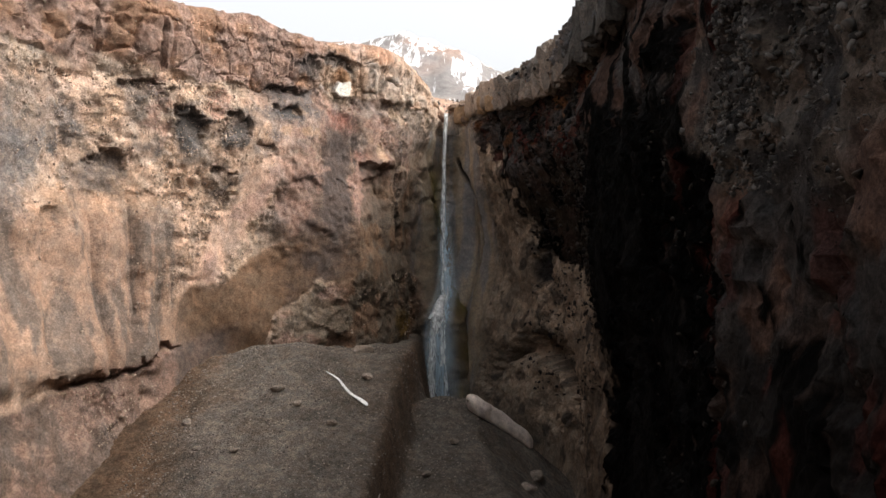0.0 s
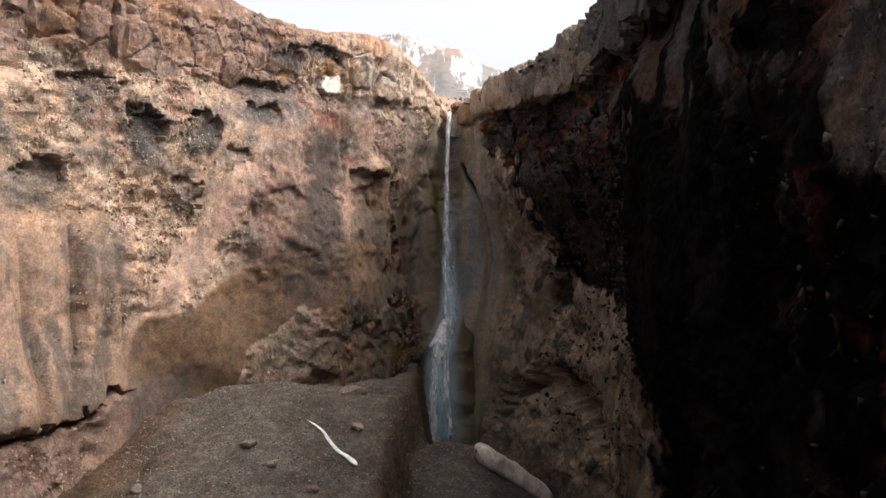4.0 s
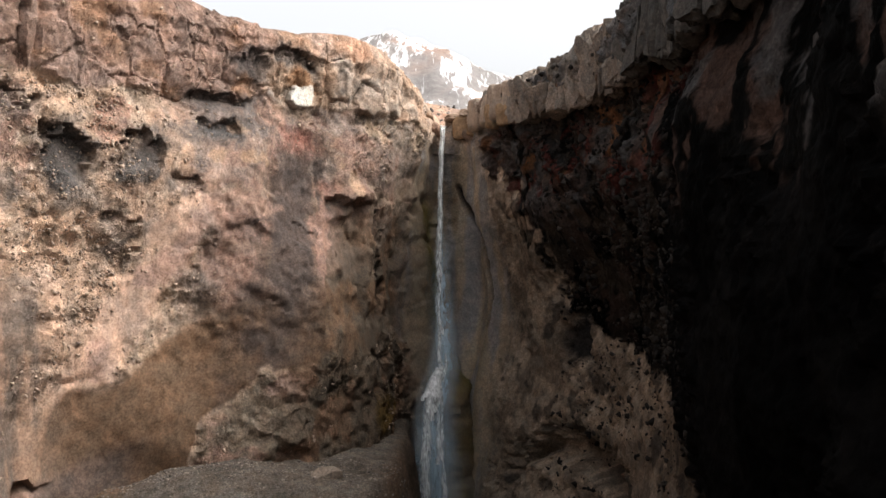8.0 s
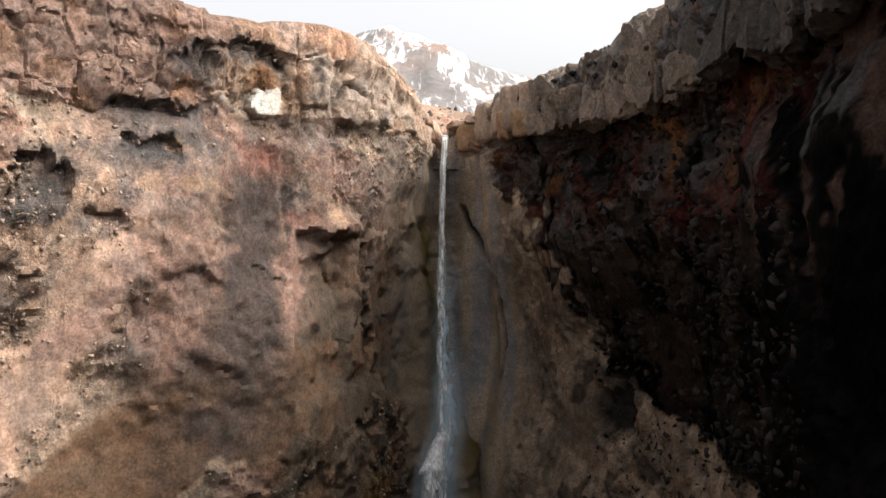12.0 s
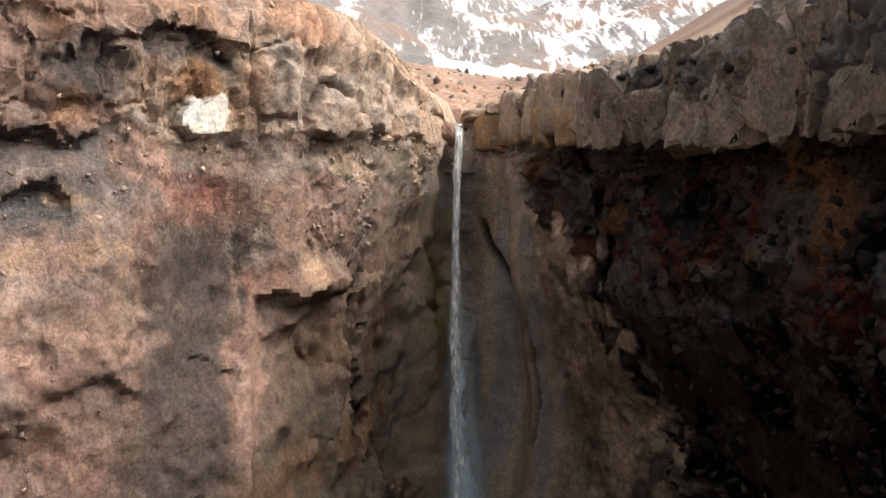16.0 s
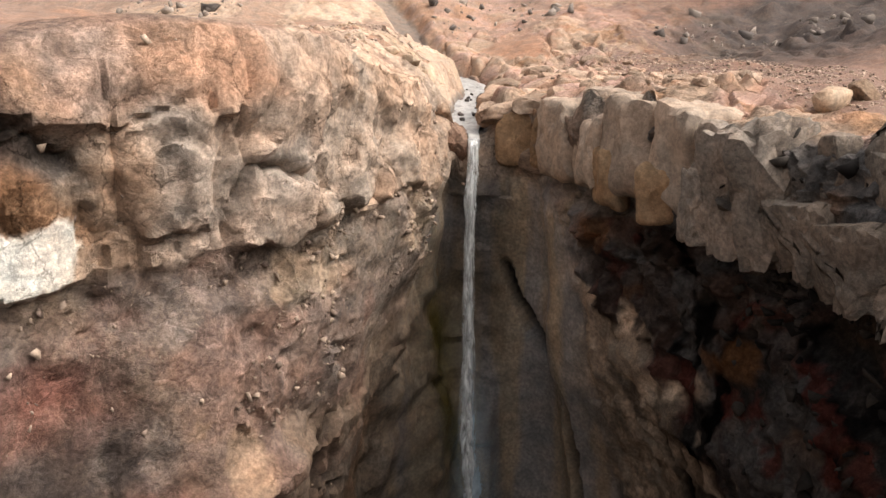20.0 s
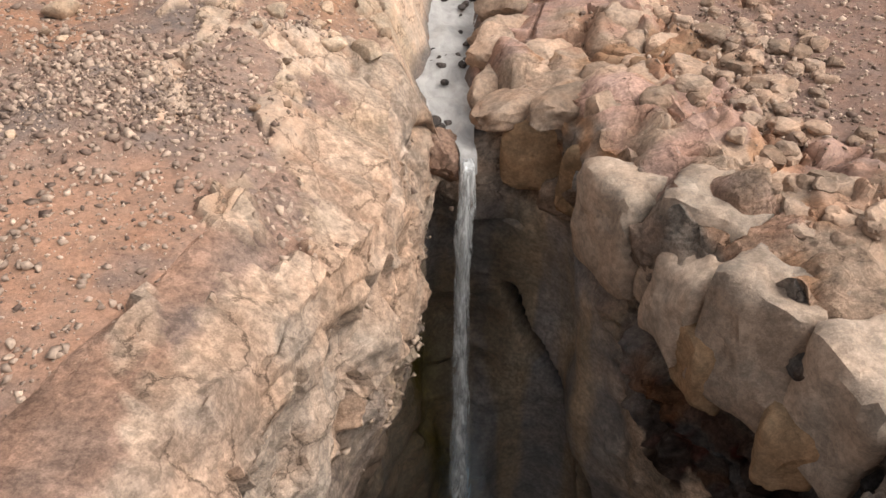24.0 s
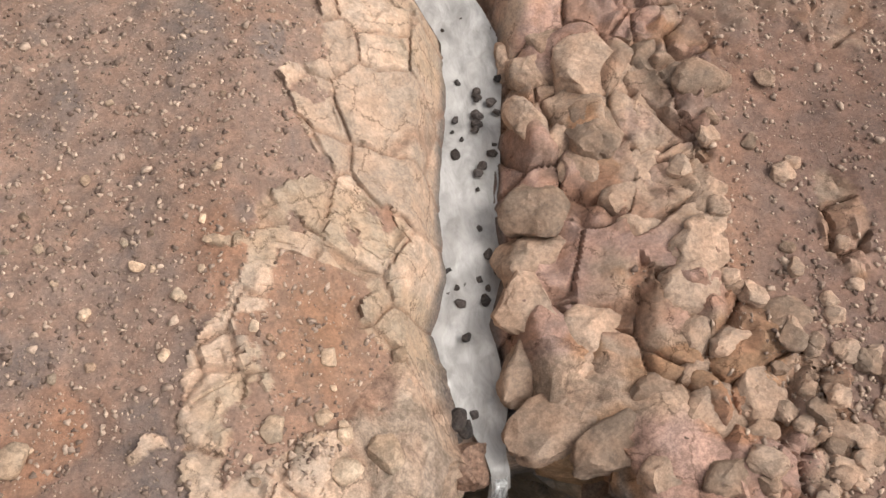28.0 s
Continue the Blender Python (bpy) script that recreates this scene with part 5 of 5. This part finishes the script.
BANK += [(3.8, 171.0, 0.55, 0.75, 0.7, 0), (5.4, 171.2, 0.85, 0.85, 0.8, 40), (5.6, 164.7, 0.75, 0.7, 0.7, 70), (4.2, 156.8, 0.75, 0.5, 0.6, 20),
         (7.9, 154.3, 0.95, 0.85, 0.8, 30), (9.5, 154.8, 0.75, 0.65, 0.6, 60), (6.3, 155.6, 0.75, 0.5, 0.6, 15), (9.1, 156.7, 0.65, 0.55, 0.6, 0),
         (11.2, 157.4, 0.9, 0.55, 0.5, 10), (7.8, 152.4, 0.85, 0.6, 0.6, 20), (6.0, 152.6, 0.95, 0.75, 0.7, 35), (9.6, 161.0, 0.6, 0.6, 0.6, 0)]
for k, (x, y, a, b, h, turn) in enumerate(BANK):
    boulder(BANK_B, k, x, y, (a * 1.34, b * 1.34, h), turn, 0.79, "rounded tan boulder jointed into the stream bank", "boulders on the bank")
for k in range(150):
    x, y = random.uniform(8.6, 15.5), random.uniform(143, 167 if k % 3 == 0 else 157)
    if random.random() < smooth(0, 6, np.array([abs(x - 11.5)]))[0]:
        continue
    r = random.uniform(0.2, 0.5)
    boulder(BANK_B, k, x, y, (r * random.uniform(0.8, 1.4), r, r * 0.7), random.uniform(0, 360), 0.4, "small pinkish tan rock half buried in gravel", "rocks on the gravel")
PALE = [(-13.9, 155.3, 0.75, 0.6, 0.5), (-6.3, 155.2, 0.5, 0.45, 0.35), (-4.6, 157.6, 0.36, 0.34, 0.26), (-9.0, 159.8, 0.26, 0.24, 0.2), (-10.3, 161.0, 0.3, 0.2, 0.2), (-4.9, 155.6, 0.32, 0.3, 0.25),
        (-4.3, 155.0, 0.34, 0.3, 0.26), (-3.2, 154.3, 0.7, 0.6, 0.4), (-4.4, 153.9, 0.6, 0.5, 0.35), (-11.9, 159.6, 0.22, 0.25, 0.18), (-9.4, 157.9, 0.24, 0.2, 0.18), (-2.4, 157.8, 0.35, 0.3, 0.3)]
for k, (x, y, a, b, h) in enumerate(PALE):
    boulder(CREAM_B, k, x, y, (a, b, h), 40 * k, 0.3, "pale cream rock lying on brown gravel", "pale rocks on the gravel")
for k in range(45):
    x, y = random.uniform(-16, -4), random.uniform(146, 168)
    r = random.uniform(0.09, 0.2)
    boulder(CREAM_B if k % 3 else TAN_B, k, x, y, (r * 1.3, r, r * 0.8), 33 * k, 0.3, "small pale stone on brown gravel", "stones on the gravel")
for k in range(40):
    y = random.choice((random.uniform(155.2, 176), random.gauss(161.3, 0.8), random.gauss(168.5, 1.2)))
    x = stream_x(np.array([y]))[0] + random.choice((-1, 1, 0.4)) * random.uniform(0.2, 1.15)
    r = random.uniform(0.08, 0.24)
    boulder(WET_B, k, x, y, (r * 1.3, r, r * 0.8), 47 * k, 0.3, "dark wet stone in milky water", "stones in the stream", z=54.95 + 0.06 * (y - 153))
for k, (x, y, r) in enumerate(((-0.75, 156.1, 0.5), (-0.35, 155.7, 0.35), (-1.0, 156.9, 0.45), (0.0, 156.2, 0.22), (-0.9, 155.5, 0.4))):
    boulder(WET_B, k, x, y, (r * 1.2, r, r * 0.9), 60 * k, 0.3, "dark wet boulder behind the wedged stone at the lip", "stones in the stream", z=54.9)
boulder(CREAM_B, 3, 14.8, 137.8, (1.2, 0.7, 0.7), 30, 0.25, "big pale boulder lying near the cliff edge", "boulders by the edge")
boulder(TAN_B, 5, 16.4, 138.4, (0.8, 0.7, 0.6), 70, 0.25, "big tan boulder lying near the cliff edge", "boulders by the edge")


# ---- small stones nobody could count ----
def stones(name, xs, ys, zs, sizes, mat, label, rough=False):
    """Many small stones in one mesh."""
    unit = [rock_mesh("stone", 300 + k, None, 8 if rough else 10, 0.5 if rough else 0.2, 0.0, 0, 0.0) for k in range(6)]
    base = []
    for u in unit:
        u.calc_loop_triangles()
        base.append((np.array([v.co[:] for v in u.vertices]), np.array([t.vertices[:] for t in u.loop_triangles])))
    verts, faces, count = [], [], 0
    rng = np.random.default_rng(len(xs))
    for k in range(len(xs)):
        v, f = base[k % 6]
        c, sn = math.cos(k * 1.7), math.sin(k * 1.7)
        w = v * (sizes[k] * rng.uniform(0.8, 1.4), sizes[k], sizes[k] * 0.7)
        if rough:
            w = v * (sizes[k] * rng.uniform(0.65, 1.3, 3))
            tip = rng.uniform(-0.9, 0.9)
            w = np.stack([w[:, 0], w[:, 1] * math.cos(tip) - w[:, 2] * math.sin(tip), w[:, 1] * math.sin(tip) + w[:, 2] * math.cos(tip)], 1)
        w = np.stack([w[:, 0] * c - w[:, 1] * sn + xs[k], w[:, 0] * sn + w[:, 1] * c + ys[k], w[:, 2] + zs[k] + 0.25 * sizes[k]], 1)
        verts.append(w)
        faces.append(f + count)
        count += len(v)
    V, F = np.concatenate(verts), np.concatenate(faces)
    me = bpy.data.meshes.new(name)
    me.vertices.add(len(V))
    me.vertices.foreach_set("co", V.astype(np.float32).ravel())
    me.loops.add(F.size)
    me.loops.foreach_set("vertex_index", F.astype(np.int32).ravel())
    me.polygons.add(len(F))
    me.polygons.foreach_set("loop_start", np.arange(0, F.size, 3, dtype=np.int32))
    me.update(calc_edges=True)
    me.materials.append(mat)
    return tagged(new(name, me), label, "stones", kind="stuff")


def island_rock(name, low, high):
    m, nt, bsdf = material(name)
    g = nt.nodes.new("ShaderNodeNewGeometry")
    col = nt.nodes.new("ShaderNodeMix")
    col.data_type = "RGBA"
    col.inputs[6].default_value, col.inputs[7].default_value = (*low, 1), (*high, 1)
    nt.links.new(g.outputs["Random Per Island"], col.inputs[0])
    nt.links.new(multiply(nt, col.outputs[2], ramp(nt, noise_node(nt, 9, 5).outputs["Fac"], 0.75, 1.25)), bsdf.inputs["Base Color"])
    bsdf.inputs["Roughness"].default_value = 0.92
    bsdf.inputs["Specular IOR Level"].default_value = 0.15
    return m


PEBBLE = island_rock("pebbles", (0.11, 0.075, 0.06), (0.46, 0.35, 0.27))
DARKSTONE = island_rock("scree_stones", (0.07, 0.06, 0.055), (0.30, 0.25, 0.21))
rng = np.random.default_rng(7)
for name, lo, hi, n in (("pebbles", -19, -2.5, 16000), ("pebbles", 6.0, 24, 10000)):
    xs, ys = rng.uniform(lo, hi, n), rng.uniform(136, 176, n)
    zs, rock = ground_many(xs, ys)
    ok = (rock < 0.5) & ~inside(xs, ys, -0.6)
    size = 0.03 + 0.10 * rng.random(n) ** 4 + 0.09 * (rng.random(n) > 0.96)
    stones(name, xs[ok], ys[ok], zs[ok], size[ok], PEBBLE, "scattered brown and pale pebbles on the gravel")


# stones lying thick in a few places: centre, spread, count
for px, py, sx, sy, n in ((-11.4, 149.6, 2.0, 1.7, 1500), (-9.0, 148.0, 1.2, 1.0, 400), (-5.5, 143.6, 0.45, 1.0, 260), (-4.9, 150.6, 0.5, 0.9, 120), (-5.4, 154.3, 0.8, 0.5, 120), (11.8, 153.6, 1.6, 3.0, 900)):
    xs, ys = rng.normal(px, sx, n), rng.normal(py, sy, n)
    zs, rock = ground_many(xs, ys)
    stones("pebbles", xs, ys, zs, 0.035 + 0.14 * rng.random(n) ** 3, PEBBLE, "pale and dark stones lying thick on the gravel", rough=True)

n = 2600
xs, ys = rng.uniform(-32, 46, n), 181 + 70 * rng.random(n) ** 1.2
zs, rock = ground_many(xs, ys)
ok = (np.abs(xs - stream_x(ys)) > 2.5) & (fbm(np.stack([xs, ys, 0 * xs], 1), 12, 3, 76) > -0.1)
stones("stones", xs[ok], ys[ok], zs[ok], (0.10 + 0.75 * rng.random(n) ** 5)[ok], DARKSTONE, "brown and grey rocks strewn over the slopes upstream", rough=True)


# ---- the jointed cap of the cliffs: one block after another ----
SLATEROCK = rock_material("slate_cap_rock", plain=(0.085, 0.078, 0.07), scale=1.0, bump=0.2, spread=0.9)


def block_mesh(seed):
    """A jointed block about 2 across: a leaning box with corners knocked off, worn edges and uneven faces."""
    rnd = random.Random(seed)
    bm = bmesh.new()
    for k in range(8):
        bm.verts.new([(1 if k >> c & 1 else -1) * rnd.uniform(0.74, 1.06) for c in range(3)])
    bmesh.ops.convex_hull(bm, input=bm.verts)
    for _ in range(4):
        way = Vector((rnd.choice((-1, 1)) * rnd.uniform(0.3, 1), rnd.choice((-1, 1)) * rnd.uniform(0.2, 1), rnd.choice((-1, 1)) * rnd.uniform(0.1, 0.8))).normalized()
        cut = bmesh.ops.bisect_plane(bm, geom=bm.verts[:] + bm.edges[:] + bm.faces[:], plane_co=way * rnd.uniform(0.85, 1.12), plane_no=way, clear_outer=True)
        bmesh.ops.convex_hull(bm, input=bm.verts)
    bmesh.ops.dissolve_limit(bm, angle_limit=radians(9), verts=bm.verts, edges=bm.edges)
    bmesh.ops.bevel(bm, geom=list(bm.edges), offset=0.1, segments=2, profile=0.5, affect="EDGES", clamp_overlap=True)
    bmesh.ops.triangulate(bm, faces=bm.faces)
    for _ in range(3):
        bmesh.ops.subdivide_edges(bm, edges=[e for e in bm.edges if e.calc_length() > 0.22], cuts=1)
        bmesh.ops.triangulate(bm, faces=[f for f in bm.faces if len(f.verts) > 3])
    off = Vector((seed * 2.3, seed * 1.1, 0))
    for v in bm.verts:
        chip = noise.noise(v.co * 2.6 + off)
        v.co += v.co.normalized() * (0.13 * noise.noise(v.co * 1.5 - off) + 0.05 * noise.noise(v.co * 5 + off) - (0.12 if chip > 0.22 else 0.06 if chip > 0.05 else 0))
    return mesh_of("rock_block", bm, None)


JOINTED = [block_mesh(500 + k) for k in range(12)]
GREY_K, SLATE_K = dressed(JOINTED, GREYROCK), dressed(JOINTED, SLATEROCK)


def cap_blocks(name, meshes, s0, s1, z0, ztop, scale=1.0, sunk=0.6):
    rnd = random.Random(int(abs(s0) * 10))
    here = s0
    while here < s1:
        a = rnd.uniform(0.85, 1.7) * scale
        i = int(np.searchsorted(ALONG - ALONG[LIP], here + a))
        x, y = RIM[i, 0], RIM[i, 1]
        turn = math.degrees(math.atan2(OUT[i, 1], OUT[i, 0])) + 90
        top = RIM[i, 2]
        h = (min(top, ztop) - z0 + rnd.uniform(-0.6, 0.5)) / 2
        rows = ((z0 + h, h * 1.06, 0.0),) if rnd.random() < 0.5 else ((z0 + h * 0.55, h * 0.62, 0.15), (z0 + h * 1.5, h * 0.55, -0.25))
        for zc, hh, push in rows:
            dd, off = rnd.uniform(0.9, 1.4), rnd.uniform(-0.55, 0.3)
            ob = new("rock_block", meshes[rnd.randrange(len(meshes))])
            set_rock(ob, x + OUT[i, 0] * (push - sunk + off), y + OUT[i, 1] * (push - sunk + off), zc + rnd.uniform(-0.5, 0.3), (a * 1.3, dd, hh * 1.08), turn + rnd.uniform(-22, 22), (rnd.uniform(-10, 10), rnd.uniform(-10, 10)))
            ob.parent = CLIFF[name]
        here += a * 1.7


# the great worn blocks at the corner of the alcove: x, y, z, half sizes, turn
for k, (x, y, z, a, b, h, turn, mat) in enumerate(((5.5, 148.1, 55.7, 1.45, 1.5, 2.0, 20, CORNERROCK), (7.2, 145.6, 56.3, 1.4, 1.5, 2.1, 45, CORNERROCK), (6.2, 144.0, 55.6, 1.0, 1.1, 1.9, 10, CORNERROCK),
                                                   (7.6, 141.6, 56.2, 1.3, 1.4, 2.2, 30, CORNERROCK), (6.3, 142.2, 54.5, 0.8, 0.8, 1.4, 0, OCHREROCK), (8.9, 138.9, 56.0, 1.3, 1.4, 2.2, 15, CORNERROCK),
                                                   (7.7, 139.2, 54.4, 0.75, 0.75, 1.3, 60, OCHREROCK), (4.9, 151.6, 55.0, 0.9, 0.9, 1.5, 35, OCHREROCK), (3.3, 154.1, 54.9, 1.3, 0.8, 1.5, -20, OCHREROCK))):
    ob = new("rock_block", dressed(SQUARED[k % 8:k % 8 + 1], mat)[0])
    set_rock(ob, x + 0.35, y + 0.2, z - 0.15, (a * 1.2, b * 1.2, h * 1.1), turn, (4 * (k % 3) - 4, 5 * (k % 2)))
    ob.parent = CLIFF["cliff_right"]
cap_blocks("cliff_right", GREY_K, 20, 47, 52.6, 59)
cap_blocks("cliff_right", SLATE_K, 47.5, 74, 52.6, 60)


# ---- snow left over on the canyon floor ----
def snow_material(name, colour):
    m, nt, bsdf = material(name)
    c = nt.nodes.new("ShaderNodeRGB")
    c.outputs[0].default_value = (*colour, 1)
    n1, n2 = noise_node(nt, 1.1, 6, 0.65), noise_node(nt, 7, 6, 0.7)
    col = multiply(nt, c.outputs[0], ramp(nt, n1.outputs["Fac"], 0.7, 1.2))
    nt.links.new(multiply(nt, col, ramp(nt, n2.outputs["Fac"], 0.75, 1.15)), bsdf.inputs["Base Color"])
    bsdf.inputs["Roughness"].default_value = 0.85
    bp = node(nt, "ShaderNodeBump", Strength=0.6, Distance=0.15)
    nt.links.new(n2.outputs["Fac"], bp.inputs["Height"])
    nt.links.new(bp.outputs["Normal"], bsdf.inputs["Normal"])
    return m


def snow_strip(name, line, half, thick, mat, label, seed, taper=1.0):
    """A long slab of old snow along a line of (x, y, z)."""
    line = np.asarray(line, float)
    u = np.linspace(0, len(line) - 1, 60)
    c = catmull(line, u)
    tangent = np.gradient(c, axis=0)
    side = np.stack([tangent[:, 1], -tangent[:, 0], 0 * u], 1)
    side /= np.linalg.norm(side, axis=1)[:, None]
    th = np.linspace(0, 2 * np.pi, 25)
    P = np.zeros((60, 25, 3))
    for j, a in enumerate(th):
        k = np.stack([u * 2, 0 * u + math.cos(a), 0 * u + math.sin(a)], 1)
        w = half * np.sqrt(np.clip(np.minimum(u, len(line) - 1 - u) * 2.5, 0.02, 1)) * (taper + (1 - taper) * u / (len(line) - 1)) * (1 + 0.16 * fbm(k, 1.1, 4, seed))
        P[:, j] = c + side * (w * math.cos(a))[:, None] + np.array((0, 0, 1)) * (thick * np.sign(math.sin(a)) * abs(math.sin(a)) ** 0.4 * w / half)[:, None]
    return tagged(new(name, mesh_grid(name, P, {}, mat)), label, "snow")


snow_strip("snow_bank", [(3.4, 115.8, 9.0), (6.2, 117.2, 7.1), (9.4, 118.8, 4.6), (12.8, 120.2, 2.2)], 1.7, 1.35, snow_material("dirty_snow", (0.62, 0.53, 0.46)), "slab of dirty old snow edging the scree cone", 91)
snow_strip("snow_patch", [(-15.2, 108.4, 14.2), (-13.4, 106.9, 13.4), (-12.3, 105.0, 12.6), (-11.4, 103.9, 12.0), (-10.3, 103.2, 11.5), (-9.2, 102.2, 10.9)], 0.36, 0.14, snow_material("white_snow", (0.85, 0.84, 0.83)), "thin white strip of snow on the scree", 92, 0.3)
xs, ys = rng.uniform(-34, 6, 9000), rng.uniform(80, 124, 9000)
pp = np.stack([xs, ys, 0 * xs], 1)
zs = floor_height(xs, ys) + 0.35 * fbm(pp, 5, 4, 61) + 0.12 * fbm(pp, 1.2, 3, 62)
stones("scree_stones", xs, ys, zs, 0.07 + 0.12 * rng.random(9000) ** 3, DARKSTONE, "loose dark and pale stones strewn over the scree")


# ---- broken pieces that stick out of the cliffs ----
def fragments(name, mat, want, count, low, high, label, seed):
    r2 = np.random.default_rng(seed)
    weight = np.where(want, np.clip(WALL["loose"], 0, 1) ** 2, 0)
    pick = r2.choice(len(weight), count, p=weight / weight.sum())
    p = WALL["place"][pick] + r2.normal(0, 0.1, (count, 3))
    size = low + (high - low) * r2.random(count) ** 4
    return stones(name, p[:, 0], p[:, 1], p[:, 2] - 0.25 * size, size, mat, label, rough=True)


snow_strip("snow_patch", [(-5.4, 109, 6.6), (-6.2, 102, 5.4), (-6.9, 96, 4.0), (-7.6, 89, 2.4)], 0.5, 0.3, bpy.data.materials["dirty_snow"], "ragged rim of dirty snow along the gully", 93)
boulder(dressed(BOULDERS, GREYROCK), 4, -11.4, 116.2, (2.0, 1.4, 1.3), 10, 0.3, "grey gravel-crusted boulder at the head of the scree", z=15.0)
for k, (x, y, r) in enumerate(((-20.5, 103.5, 0.8), (-17.5, 101, 0.6), (-30, 98, 0.7), (-27.5, 93, 0.5), (-13, 98, 0.6), (-23, 92, 0.5), (-9.8, 108, 0.7), (1.5, 108, 0.5), (-2, 101, 0.6), (12.5, 112, 1.2), (10.8, 106, 0.9), (14, 104, 1.3))):
    z0 = float(floor_height(np.array([float(x)]), np.array([float(y)]))[0])
    boulder(dressed(BOULDERS[k % 8:k % 8 + 1], GREYROCK), 0, x, y, (r * 1.3, r, r * 0.7), 50 * k, 0.3, "grey boulder lying on the scree", "boulders on the scree", z=z0)
LEFTBITS = island_rock("tan_fragments", (0.15, 0.108, 0.088), (0.38, 0.29, 0.22))
# near-black like the right wall's tone, with its shade put into the colour
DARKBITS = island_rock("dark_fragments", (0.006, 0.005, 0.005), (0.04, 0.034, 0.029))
fragments("rock_fragments", LEFTBITS, (WALL["right"] < 0.5) & (WALL["place"][:, 1] > 88), 11000, 0.05, 0.24, "angular tan and grey fragments set in the cliff face", 5)
dunside = (WALL["right"] >= 0.5) & (WALL["place"][:, 1] > 96) & (WALL["place"][:, 1] < 136)
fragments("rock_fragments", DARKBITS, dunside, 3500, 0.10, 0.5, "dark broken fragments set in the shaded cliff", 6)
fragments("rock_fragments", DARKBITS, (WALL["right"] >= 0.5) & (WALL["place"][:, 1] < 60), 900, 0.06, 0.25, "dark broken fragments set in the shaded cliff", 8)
GREYBITS = island_rock("grey_fragments", (0.025, 0.024, 0.023), (0.12, 0.112, 0.103))
fragments("rock_fragments", GREYBITS, WALL["crumbly"] > 0.4, 4500, 0.06, 0.24, "grey crumbling fragments set in the shaded cliff", 9)
